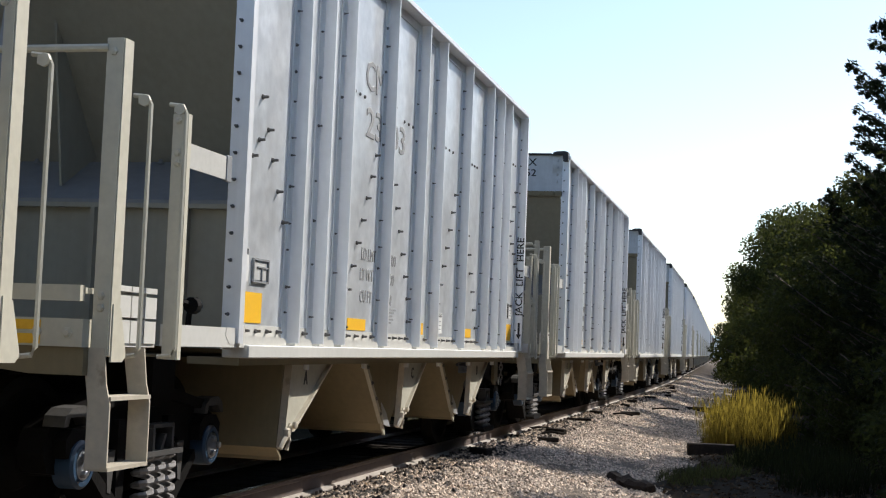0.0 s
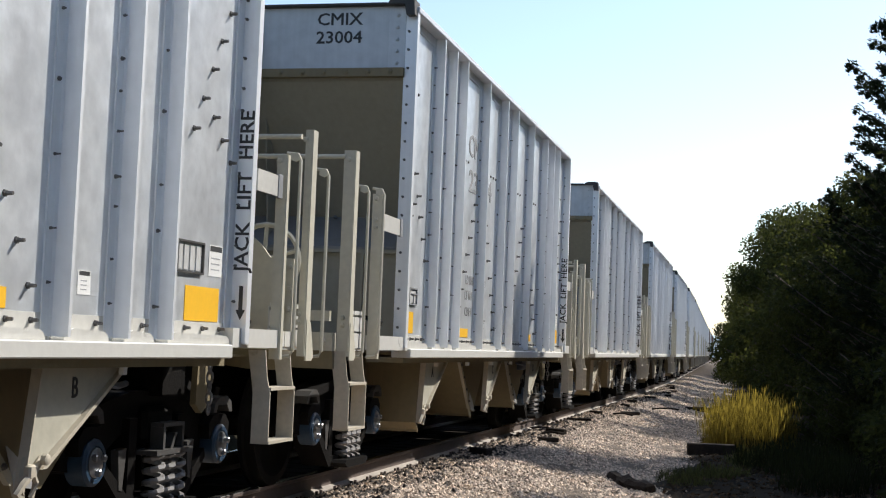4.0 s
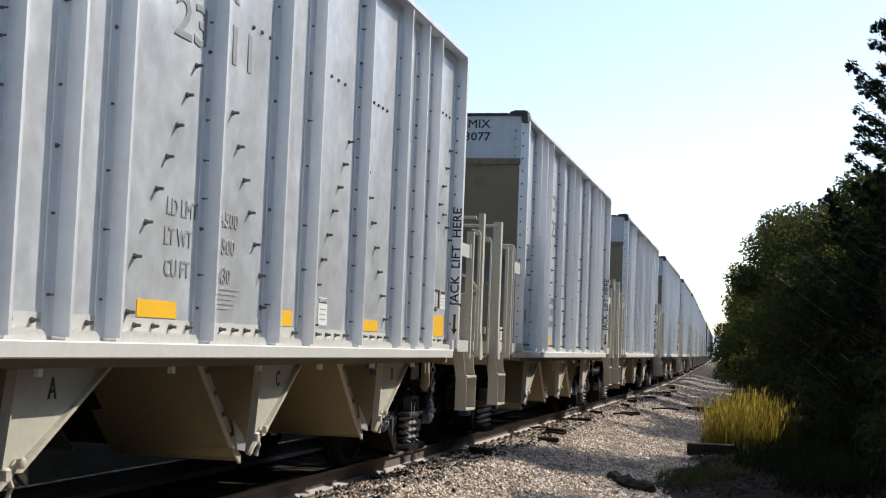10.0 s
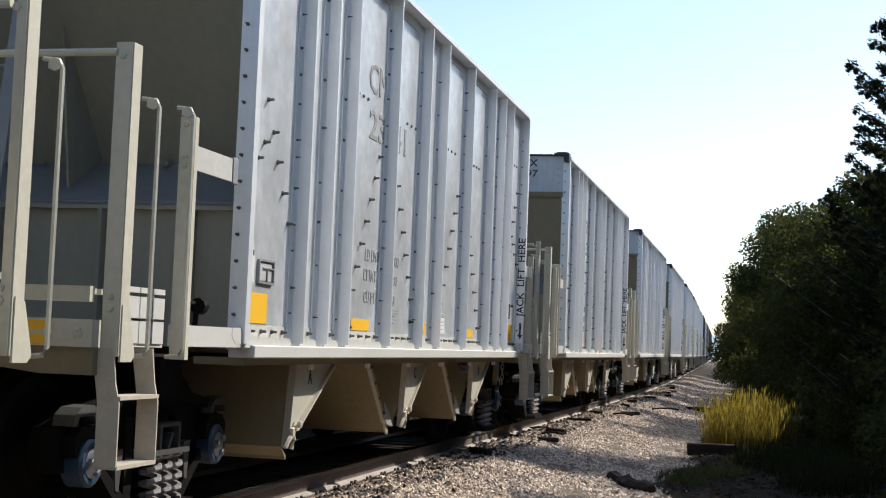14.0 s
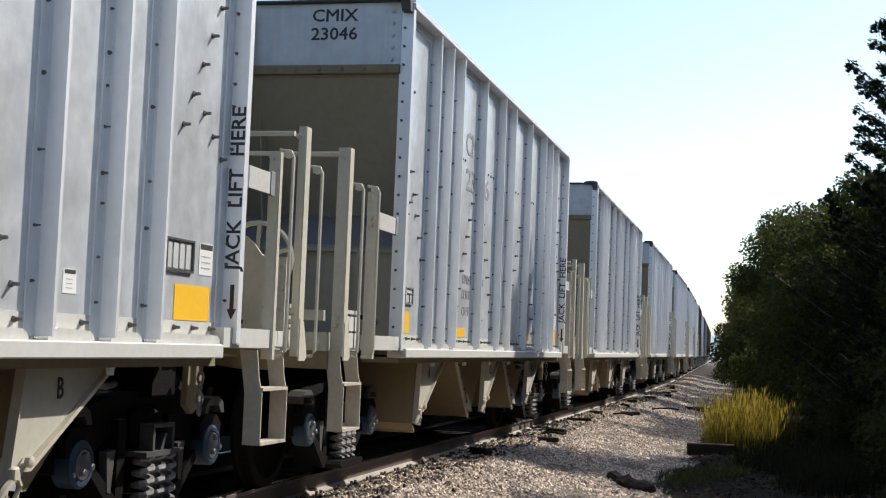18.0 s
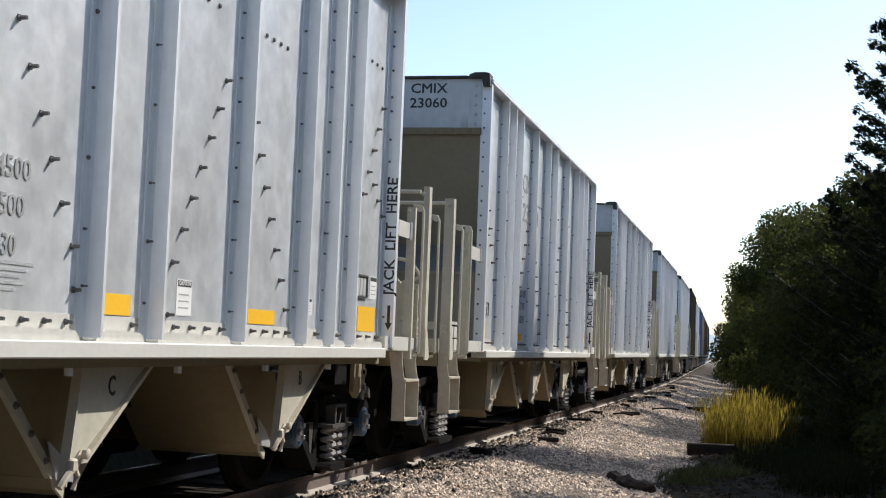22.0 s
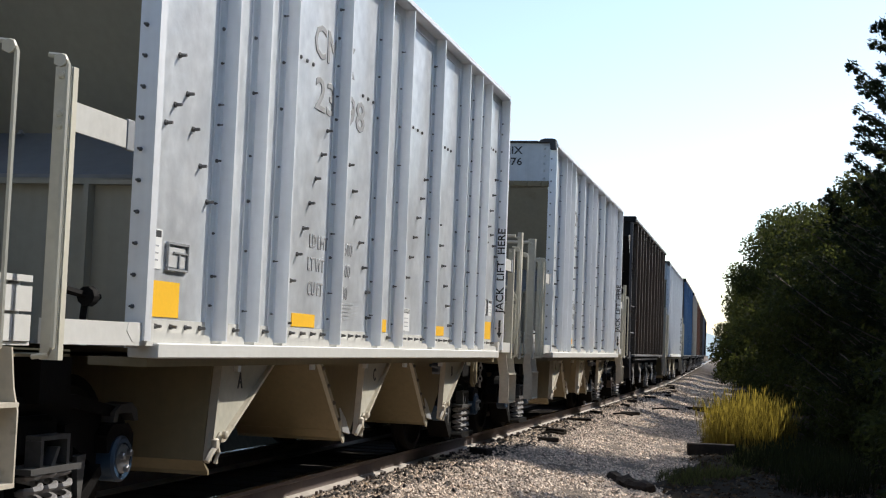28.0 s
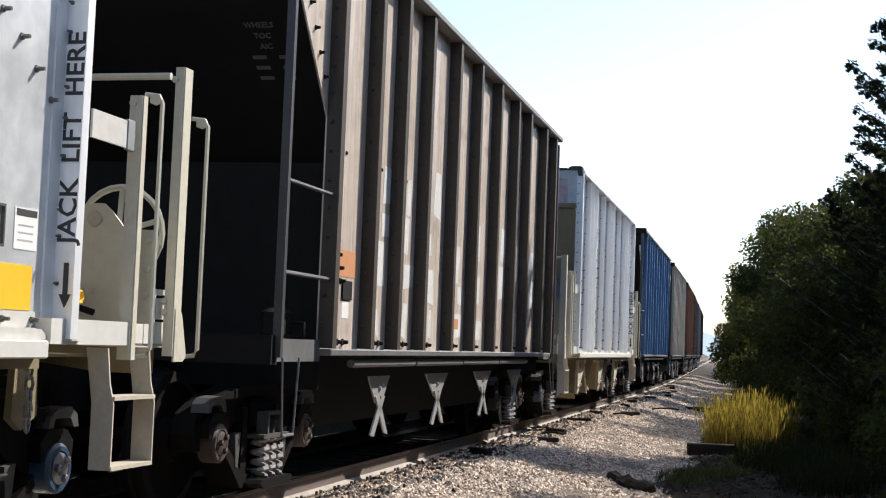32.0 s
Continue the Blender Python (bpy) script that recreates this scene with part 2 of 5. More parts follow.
def leaf_material(name, base, through_colour, share=0.45, spread=0.35, rough=0.75):
    """Thin leaves: some of the light comes through them."""
    m = bpy.data.materials.new(name)
    m.use_nodes = True
    n, k = m.node_tree.nodes, m.node_tree.links
    n.remove(n["Principled BSDF"])
    geo = n.new("ShaderNodeNewGeometry")
    hsv = []
    for c in (base, through_colour):
        ramp = n.new("ShaderNodeValToRGB")
        ramp.color_ramp.elements[0].color = (*[q * (1 - spread) for q in c], 1)
        ramp.color_ramp.elements[1].color = (*[min(1, q * (1 + spread)) for q in c], 1)
        k.new(geo.outputs["Random Per Island"], ramp.inputs[0])
        hsv.append(ramp.outputs[0])
    d, t, mx, gl = n.new("ShaderNodeBsdfPrincipled"), n.new("ShaderNodeBsdfTranslucent"), n.new("ShaderNodeMixShader"), n["Material Output"]
    d.inputs["Roughness"].default_value = rough
    d.inputs["Specular IOR Level"].default_value = 0.12
    k.new(hsv[0], d.inputs["Base Color"])
    k.new(hsv[1], t.inputs["Color"])
    mx.inputs[0].default_value = share
    k.new(d.outputs[0], mx.inputs[1])
    k.new(t.outputs[0], mx.inputs[2])
    k.new(mx.outputs[0], gl.inputs["Surface"])
    return m


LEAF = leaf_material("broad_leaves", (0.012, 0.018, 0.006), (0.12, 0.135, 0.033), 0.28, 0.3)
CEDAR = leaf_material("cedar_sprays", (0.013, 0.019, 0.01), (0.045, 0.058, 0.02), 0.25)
PALE_SPRAY = material("pale_spray_paint", (0.72, 0.72, 0.7), 0.4, 0, 0.15, 30, 4)
GRASS_YELLOW = leaf_material("ripe_grass", (0.1, 0.08, 0.025), (0.25, 0.19, 0.03), 0.5, 0.7)
LITTER = leaf_material("dead_leaves", (0.07, 0.05, 0.032), (0.08, 0.05, 0.03), 0.15, 0.7)
DRY_WEED = leaf_material("dry_weed", (0.06, 0.065, 0.025), (0.12, 0.12, 0.04), 0.4, 0.4)
BANK = material("dark_bank", (0.03, 0.028, 0.018), 0.95, 0, 0.4, 8, 0.8, 0.6, 12, spec=0.05)
OIL_STONE = material("oily_stone", (0.05, 0.042, 0.036), 0.8, 0, 0.4, 22, 2.0, 0.3, 60, spec=0.2, island=0.5)
# ballast under the train, its shade painted as a near-black colour
SHADED_BED = material("shade_dark_ballast", (0.035, 0.03, 0.027), 0.9, 0, 0.4, 30, 2.0, 1.0, 30, spec=0.1)
RIB_BRACE = material("worn_gusset_plate", (0.46, 0.44, 0.36), 0.6, 0, 0.12, 18, 1.4, 0.08, 40, second=(0.2, 0.16, 0.11), second_at=0.64)
RUST_CAP = material("rusty_bearing", (0.05, 0.034, 0.026), 0.6, 0, 0.3)
PINK_STAIN = material("pink_stain", (0.45, 0.33, 0.33), 0.6, 0.2, 0.2, second=(0.5, 0.45, 0.45), second_at=0.5)
# grass under the trees, darkened the same way for their shade
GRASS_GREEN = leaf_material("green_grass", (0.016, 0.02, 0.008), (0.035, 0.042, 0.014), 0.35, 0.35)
BARK = material("bark", (0.07, 0.055, 0.045), 0.9, 0, 0.3, 15, 3, 0.6, 30, streak=0.5)


# ---- a hopper car: y along the car, its right side towards the camera ----
HALF = 1.62         # half the width over the side sills
PANEL = 1.5         # where the recessed side sheets stand
CHORD = 4.345       # top of the body
BODY0, BODY1 = -4.86, 4.86
POSTS = [-3.755, -3.22, -2.7, -1.5, -0.39, 0.31, 1.505, 2.67, 3.29, 3.81]
wheels = []


def bolt(sh, x, y, z, r=0.017, h=0.045, axis="x", e=1):
    sh.lathe([(0, r * 1.6), (e * 0.01, r * 1.5), (e * 0.012, r), (e * h, r * 0.85)], axis, (x, y, z), 6)


def coil(sh, x, y, z0, z1, r, wire, turns):
    n = turns * 9
    sh.tube([(x + r * math.cos(i * 0.698), y + r * math.sin(i * 0.698), z0 + (z1 - z0) * i / n) for i in range(n + 1)], wire, 5)


TRUCK_MESH = {}


def truck_meshes():
    """The pieces of a three-piece freight truck."""
    t = TRUCK_MESH
    sh = Shape()
    x0, x1 = 0.9, 1.06
    sh.prism([(-1.1, 0.68), (-1.16, 0.55), (-1.1, 0.44), (-0.96, 0.42), (-0.7, 0.46), (-0.42, 0.6), (0.42, 0.6), (0.7, 0.46), (0.96, 0.42), (1.1, 0.44), (1.16, 0.55), (1.1, 0.68), (0.86, 0.78), (0.4, 0.86), (-0.4, 0.86), (-0.86, 0.78)], "x", x0, x1)
    sh.prism([(-0.7, 0.46), (-0.72, 0.4), (-0.4, 0.13), (0.4, 0.13), (0.72, 0.4), (0.7, 0.46), (0.36, 0.22), (-0.36, 0.22)], "x", x0 - 0.02, x1 + 0.06)
    sh.prism([(-0.3, 0.185), (-0.34, 0.16), (-0.26, 0.12), (0.26, 0.12), (0.34, 0.16), (0.3, 0.185)], "x", x1 + 0.061, x1 + 0.19)
    for a in (-0.34, 0.34):
        sh.box(x0 - 0.01, x1 + 0.05, a - 0.05, a + 0.05, 0.2, 0.7)
    sh.prism([(-0.86, 0.78), (-0.4, 0.86), (0.4, 0.86), (0.86, 0.78), (0.84, 0.72), (0.38, 0.79), (-0.38, 0.79), (-0.84, 0.72)], "x", x1, x1 + 0.05)
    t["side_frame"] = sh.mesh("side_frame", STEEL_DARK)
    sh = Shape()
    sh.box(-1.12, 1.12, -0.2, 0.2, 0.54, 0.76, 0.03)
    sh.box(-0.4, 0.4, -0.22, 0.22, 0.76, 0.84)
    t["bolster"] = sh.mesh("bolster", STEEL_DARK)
    sh = Shape()
    sh.box(x1 - 0.02, x1 + 0.17, -0.25, 0.27, 0.475, 0.505)
    for a, b in ((-0.13, -0.1), (0.14, 0.17)):
        sh.box(x1 + 0.06, x1 + 0.15, a, b, 0.506, 0.64)
    sh.box(x1 + 0.06, x1 + 0.15, -0.13, 0.17, 0.641, 0.665)
    sh.prism([(0.0, 0.506), (0.04, 0.506), (0.09, 0.6), (0.06, 0.6)], "x", x1 + 0.08, x1 + 0.14)
    t["spring_plate"] = sh.mesh("spring_plate", LIT_STEEL)
    sh = Shape()
    coil(sh, 0, 0, 0, 0.285, 0.056, 0.0195, 4)
    t["spring"] = sh.mesh("spring", SPRING_STEEL)
    sh = Shape()
    sh.prism([(-0.05, 0.16), (0.055, 0.17), (0.02, -0.08), (-0.02, -0.07)], "x", 0, 0.05)
    t["wedge"] = sh.mesh("wedge", LIT_STEEL)
    sh = Shape()
    sh.prism([(-0.15, 0.0), (-0.13, 0.06), (-0.06, 0.1), (0.08, 0.11), (0.15, 0.07), (0.17, 0.0), (0.12, 0.0), (0.08, 0.05), (-0.08, 0.05), (-0.1, 0.0)], "x", -0.06, 0.07)
    t["pedestal_roof"] = sh.mesh("pedestal_roof", LIT_STEEL)
    w = Shape()
    w.lathe([(-1.02, 0.075), (1.02, 0.075)], "x", n=12)
    for side in (1, -1):
        w.lathe([(side * a, r) for a, r in ((0.66, 0.1), (0.66, 0.44), (0.665, 0.5), (0.7, 0.506), (0.715, 0.484), (0.8, 0.478), (0.805, 0.41), (0.775, 0.385), (0.735, 0.3), (0.745, 0.17), (0.82, 0.13), (0.82, 0.075))], "x", n=36)
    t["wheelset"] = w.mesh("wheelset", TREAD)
    c = Shape()
    c.lathe([(0, 0.06), (0, 0.135), (0.11, 0.135), (0.125, 0.118), (0.125, 0.095), (0.1, 0.09), (0.1, 0.02)], "x", n=24)
    t["bearing_ring"] = c.mesh("bearing_ring", BLUE_CAP)
    c = Shape()
    c.lathe([(0.1, 0.088), (0.125, 0.085), (0.135, 0.06), (0.135, 0.01)], "x", n=16)
    for b in range(3):
        a = b * 2.094
        c.lathe([(0.12, 0.022), (0.155, 0.022), (0.16, 0.015)], "x", (0, 0.055 * math.cos(a), 0.055 * math.sin(a)), 6)
    t["end_cap"] = c.mesh("end_cap", CAP_STEEL)
    c = Shape()
    c.prism([(-0.16, 0.04), (-0.17, 0.14), (-0.1, 0.2), (0.1, 0.2), (0.17, 0.14), (0.16, 0.04), (0.13, 0.04), (0.1, 0.1), (-0.1, 0.1), (-0.13, 0.04)], "x", -0.02, 0.1)
    t["adapter"] = c.mesh("adapter", STEEL_DARK)
    c = Shape()
    c.box(-0.72, 0.72, -0.04, 0.04, -0.05, 0.05)
    for side in (1, -1):
        c.box(*sorted((side * 0.64, side * 0.78)), -0.06, 0.07, -0.16, 0.16, 0.02)
    t["brake_beam"] = c.mesh("brake_beam", STEEL_DARK)


def truck(parent, y):
    t = TRUCK_MESH
    fr = part("truck", t["bolster"], None, parent, "grimy cast steel freight truck, darkened for shade")
    fr.location = (0, y, LIFT)
    for side in (0, 1):
        turn = pose(0, 0, 0, 0, 0, 180 * side)
        part("side_frame", t["side_frame"], None, fr).matrix_local = turn
        if side == 0:
            part("spring_plate", t["spring_plate"], None, fr).matrix_local = turn
            for a in (-0.15, 0.0, 0.15):
                ob = part("spring", t["spring"], None, fr, "bright steel coil spring")
                ob.location = (1.155, a + 0.02, 0.187)
            for a in (-0.5, 0.46):
                ob = part("wedge", t["wedge"], None, fr)
                ob.location = (1.075, a, 0.36)
            for a in (-0.94, 0.94):
                ob = part("pedestal_roof", t["pedestal_roof"], None, fr, "cast roof over the bearing, sunlight in its colour")
                ob.location = (1.07, a, 0.69)
    for a in (-0.89, 0.89):
        ws = part("wheelset", t["wheelset"], None, parent, "worn steel wheelset, darkened for shade")
        ws.location = (0, y + a, 0.478 + LIFT)
        for side in (0, 1):
            turn = pose(0, a, 0.478, 0, 0, 180 * side) @ pose(1.04, 0, 0)
            part("bearing_ring", t["bearing_ring"], None, fr, "blue painted roller bearing").matrix_local = turn
            part("adapter", t["adapter"], None, fr).matrix_local = turn
            if side == 0:
                cap = part("end_cap", t["end_cap"], None, ws, "steel end cap with three bolts")
                cap.location = (1.04, 0, 0)
        wheels.append((ws, y + a))
        bb = part("brake_beam", t["brake_beam"], None, fr)
        bb.location = (0, a * 0.36, 0.4)
    return fr


def ladder(sh, x0, x1, foot, head, rungs, rail=0.03):
    """Two stiles and rungs between the places foot and head, given as (y, z)."""
    for x in (x0, x1):
        sh.prism([(foot[0], foot[1]), (foot[0] - 0.03, foot[1]), (head[0] - 0.03, head[1]), (head[0], head[1])], "x", x - rail, x + rail)
    for i in range(rungs):
        t = (i + 0.7) / rungs
        y, z = foot[0] + (head[0] - foot[0]) * t, foot[1] + (head[1] - foot[1]) * t
        sh.tube([(x0, y - 0.015, z), (x1, y - 0.015, z)], 0.012, 6)


def spin(me, x, y, z, m):
    me.transform(Matrix.Translation((x, y, z)) @ m)
    return me


SIDE = pose(0, 0, 0, 90, 0, 90)        # letters on a side sheet
FRONT = pose(0, 0, 0, 90, 0, 0)        # letters on a face that looks back along the track


def hopper_car(label):
    car = thing("hopper_car", label, "hopper car", "train of hopper cars")
    P = lambda name, shape, mat, text="": part(name, shape, mat, car, text)
    edges = [BODY0] + POSTS + [BODY1]
    wide = [(a, b) for a, b in zip(edges, edges[1:])]
    # side sheets, one to each bay
    for a, b in wide:
        P("side_sheet", Shape().box(PANEL - 0.012, PANEL, a + 0.004, b - 0.004, 1.2, CHORD - 0.05), ALUMINIUM)
    # zee posts: a foot flange on the sheet, a web across, a narrow outer lip
    sh = Shape()
    sh.prism([(PANEL + 0.0005, -0.09), (PANEL + 0.01, -0.09), (PANEL + 0.01, -0.02), (PANEL + 0.02, -0.006), (HALF - 0.012, -0.006), (HALF - 0.012, 0.02), (HALF - 0.022, 0.02), (HALF - 0.022, 0.005), (PANEL + 0.0005, 0.005)], "z", 1.25, CHORD - 0.06)
    TRUCK_MESH["post"] = sh.mesh("post", POST_ALU)
    rivets = Shape()
    rnd = random.Random(17)
    for i, y in enumerate(POSTS):
        ob = P("post", TRUCK_MESH["post"], None)
        ob.location = (0, y, 0)
        n = 13 if i in (0, 3, 6, 8) else 8
        for k in range(n):
            z = 1.46 + k * (2.75 / n) + rnd.uniform(-0.05, 0.05)
            bolt(rivets, PANEL + 0.01, y - 0.055 + rnd.choice((0, 0, 0.01)), z, rnd.choice((0.0055, 0.0055, 0.008)), rnd.choice((0.016, 0.02, 0.034)))
    # end posts
    sh = Shape()
    sh.prism([(PANEL - 0.01, BODY0 - 0.006), (HALF - 0.012, BODY0 - 0.006), (HALF - 0.012, BODY0 + 0.07), (HALF - 0.024, BODY0 + 0.07), (HALF - 0.024, BODY0 + 0.006), (PANEL - 0.01, BODY0 + 0.006)], "z", 1.24, CHORD - 0.06)
    for i in range(17):
        bolt(rivets, PANEL + 0.03, BODY0 - 0.006, 1.42 + i * 0.168, 0.008, 0.035, "y", -1)
    P("end_post", sh, POST_ALU)
    sh = Shape()
    sh.prism([(PANEL + 0.0005, BODY1 - 0.1), (PANEL + 0.012, BODY1 - 0.1), (PANEL + 0.012, BODY1 - 0.006), (HALF - 0.004, BODY1 - 0.006), (HALF - 0.004, BODY1 + 0.06), (HALF - 0.016, BODY1 + 0.06), (HALF - 0.016, BODY1 + 0.006), (PANEL + 0.0005, BODY1 + 0.006)], "z", 1.24, CHORD - 0.06)
    for i in range(14):
        bolt(rivets, PANEL + 0.03, BODY1 - 0.006, 1.5 + i * 0.195 + 0.04 * math.sin(i * 2.3), 0.007, 0.03, "y", -1)
    P("end_post", sh, POST_ALU, "flat aluminium end post with black lettering")
    # rows of bolts on the sheets
    sh = rivets
    # each oblique row runs from (y, z) to (y, z) in even steps
    for (ya, za), (yb, zb), n in (((-4.38, 2.87), (-4.25, 2.67), 2), ((-4.41, 2.58), (-4.52, 2.46), 2), ((-4.15, 2.48), (-3.9, 2.08), 3), ((-1.71, 2.86), (-2.38, 1.69), 7), ((-2.43, 1.39), (-2.43, 1.39), 2),
                              ((-1.13, 2.68), (-0.54, 1.69), 6), ((-0.5, 1.48), (-0.5, 1.48), 2), ((1.26, 2.86), (0.61, 1.69), 7), ((0.58, 1.39), (0.58, 1.39), 2), ((1.75, 2.68), (2.46, 1.48), 7),
                              ((4.65, 3.28), (4.19, 2.49), 5), ((4.47, 2.6), (4.75, 2.36), 3)):
        for i in range(n):
            bolt(sh, PANEL, ya + (yb - ya) * i / (n - 1), za + (zb - za) * i / (n - 1), 0.0115, 0.045)
    for ya, yb, z, n in ((-4.6, -4.35, 3.62, 3), (-2.5, -2.1, 3.29, 4), (-0.85, -0.55, 3.29, 3), (0.6, 1.1, 3.29, 4), (1.9, 2.3, 3.29, 4), (4.3, 4.6, 3.62, 3)):
        for i in range(n):
            bolt(sh, PANEL, ya + (yb - ya) * i / (n - 1), z, 0.01, 0.014)
    for a, b in wide:
        n = max(2, int((b - a - 0.2) / 0.18))
        for i in range(n):
            bolt(sh, PANEL + 0.008, a + 0.12 + (b - a - 0.3) * i / (n - 1), 1.322, 0.011, 0.04)
    tagged(P("bolts", sh, BOLT_STEEL, "rows of small fastener heads"), kind="stuff")
    # side sill, its angle and the feet of the posts
    P("side_sill", Shape().box(PANEL - 0.06, HALF, -4.72, 4.66, 1.148, 1.232, 0.007), WHITE, "white painted side sill")
    P("sill_flange", Shape().box(PANEL - 0.3, HALF - 0.07, -4.7, 4.7, 1.1, 1.147), CREAM_UNDER)
    for a, b in wide:
        sh = Shape()
        c, d = a + 0.015, b - min(0.15, (b - a) * 0.3)
        top = 1.285
        sh.prism([(c, 1.233), (c + 0.01, 1.262), (c + 0.05, top - 0.005), (c + 0.1, top + 0.008), (d - 0.12, top), (d - 0.05, top - 0.004), (d - 0.015, 1.262), (d, 1.233)], "x", PANEL + 0.001, HALF - 0.045)
        sh.prism([(a + 0.01, 1.233), (a + 0.01, 1.36), (b - 0.012, 1.36), (b - 0.012, 1.233)], "x", PANEL + 0.0005, PANEL + 0.006)
        P("sill_foot", sh, SILL_DUST, "dusty white sill angle")
    P("sill_foot", Shape().box(PANEL + 0.001, HALF - 0.005, BODY1 + 0.012, BODY1 + 0.12, 1.233, 1.33), WHITE)
    # top chords and the dark cap on the corner
    for e in (1, -1):
        sh = Shape()
        sh.box(*sorted((e * (PANEL - 0.03), e * HALF)), BODY0, BODY1, CHORD - 0.06, CHORD, 0.008)
        sh.box(*sorted((e * (PANEL - 0.03), e * (PANEL + 0.012))), BODY0 + 0.01, BODY1 - 0.01, CHORD - 0.14, CHORD - 0.061)
        P("top_chord", sh, POST_ALU)
    sh = Shape()
    sh.prism([(1.34, CHORD + 0.001), (1.36, CHORD + 0.035), (1.42, CHORD + 0.055), (1.54, CHORD + 0.058), (HALF - 0.03, CHORD + 0.045), (HALF - 0.02, CHORD - 0.1), (1.52, CHORD - 0.1), (1.5, CHORD + 0.001)], "y", BODY0 - 0.1, BODY0 + 0.1)
    P("corner_cap", sh, DARK_CHORD, "dark corner cap")
    sh = Shape()
    sh.box(-1.45, 1.33, BODY0 - 0.05, BODY0 + 0.08, CHORD + 0.001, CHORD + 0.03, 0.008)
    P("end_chord", sh, DARK_CHORD)
    # far side wall
    sh = Shape()
    sh.box(-PANEL, -PANEL + 0.012, BODY0, BODY1, 1.2, CHORD - 0.06)
    P("side_sheet", sh, POST_ALU)
    P("side_sill", Shape().box(-HALF, -PANEL - 0.001, -4.72, 4.72, 1.148, 1.232), WHITE)
    for y in POSTS:
        P("post", Shape().box(-HALF + 0.01, -PANEL - 0.001, y, y + 0.05, 1.24, CHORD - 0.062), POST_ALU)
    # ends: upper plate, slope sheet, bulkhead and braces
    for e, y in ((-1, BODY0), (1, BODY1)):
        lo, hi = sorted((y, y - e * 0.02))
        P("end_plate", Shape().box(-PANEL, PANEL - 0.001, lo, hi, 3.77, CHORD + 0.0), PLATE_ALU, "darker bare aluminium end plate")
        sh = Shape()
        sh.box(-PANEL, PANEL - 0.001, *sorted((y + e * 0.06, y - e * 0.03)), 3.69, 3.768)
        for i in range(14):
            bolt(sh, -1.35 + i * 0.21, y + e * 0.06, 3.73, 0.015, 0.02, "y", e)
        P("end_stiffener", sh, CREAM_UNDER)
        sh = Shape()
        sh.box(PANEL - 0.16, PANEL - 0.002, *sorted((y + e * 0.012, y + e * 0.001)), 3.77, CHORD - 0.02)
        for i in range(5):
            bolt(sh, PANEL - 0.08, y + e * 0.012, 3.82 + i * 0.11, 0.014, 0.02, "y", e)
        P("end_gusset", sh, PLATE_ALU)
        a, b = y - e * 0.02, y - e * 0.95
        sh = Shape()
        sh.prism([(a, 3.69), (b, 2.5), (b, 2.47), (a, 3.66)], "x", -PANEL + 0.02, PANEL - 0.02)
        P("slope_sheet", sh, END_SHEET, "dusty cream slope sheet, darkened for shade")
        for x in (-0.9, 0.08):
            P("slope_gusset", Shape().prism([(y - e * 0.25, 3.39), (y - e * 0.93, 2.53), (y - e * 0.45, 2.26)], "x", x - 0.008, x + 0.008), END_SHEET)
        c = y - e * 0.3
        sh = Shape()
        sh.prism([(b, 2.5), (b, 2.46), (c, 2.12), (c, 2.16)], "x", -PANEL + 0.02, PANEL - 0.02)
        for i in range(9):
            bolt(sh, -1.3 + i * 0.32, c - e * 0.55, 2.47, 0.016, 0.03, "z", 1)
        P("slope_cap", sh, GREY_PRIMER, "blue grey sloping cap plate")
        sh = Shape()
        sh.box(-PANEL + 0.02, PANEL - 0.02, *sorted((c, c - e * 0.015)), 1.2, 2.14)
        P("bulkhead", sh, END_SHEET, "dusty cream end bulkhead, darkened for shade")
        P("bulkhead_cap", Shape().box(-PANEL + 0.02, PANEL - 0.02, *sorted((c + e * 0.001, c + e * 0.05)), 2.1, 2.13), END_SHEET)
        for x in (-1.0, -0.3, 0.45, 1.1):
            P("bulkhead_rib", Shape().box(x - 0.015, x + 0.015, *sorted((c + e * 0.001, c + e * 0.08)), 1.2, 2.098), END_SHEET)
        sh = Shape()
        ladder(sh, -0.42, 0.05, (y + e * 0.5, 1.5), (y + e * 0.08, 4.25), 7, 0.045)
        P("end_ladder", sh, LADDER_GREY, "dull aluminium end ladder")
    sh = Shape()
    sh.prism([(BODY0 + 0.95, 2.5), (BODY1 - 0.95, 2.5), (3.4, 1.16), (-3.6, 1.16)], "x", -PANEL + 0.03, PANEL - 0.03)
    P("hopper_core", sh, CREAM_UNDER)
    # hoppers under the sill: gusset plates, slope sheets, side walls and outlets
    tops = ((-3.34, -2.45, "A"), (-0.2, 0.56, "C"), (2.78, 3.63, "B"))
    xg = 1.4
    for n, (a, b, letter) in enumerate(tops):
        sh = Shape()
        sh.prism([(a, 1.1), (b, 1.1), (a + 0.03, 0.63), (a - 0.05, 0.57), (a - 0.11, 0.58)], "x", xg - 0.01, xg + 0.01)
        g = P("hopper_gusset", sh, RIB_BRACE, "cream painted hopper gusset plate")
        sh = Shape()
        sh.prism([(b - 0.02, 1.1), (b + 0.02, 1.1), (a + 0.06, 0.61), (a + 0.01, 0.61)], "x", xg - 0.03, xg + 0.04)
        part("gusset_flange", sh, CREAM_STEP, g)
        sh = Shape()
        sh.prism([(a - 0.012, 1.1), (a - 0.001, 1.1), (a - 0.111, 0.5), (a - 0.122, 0.5)], "x", xg - 0.03, xg + 0.025)
        part("gusset_lip", sh, CREAM_STEP, g)
        c = a - 0.1
        sh = Shape()
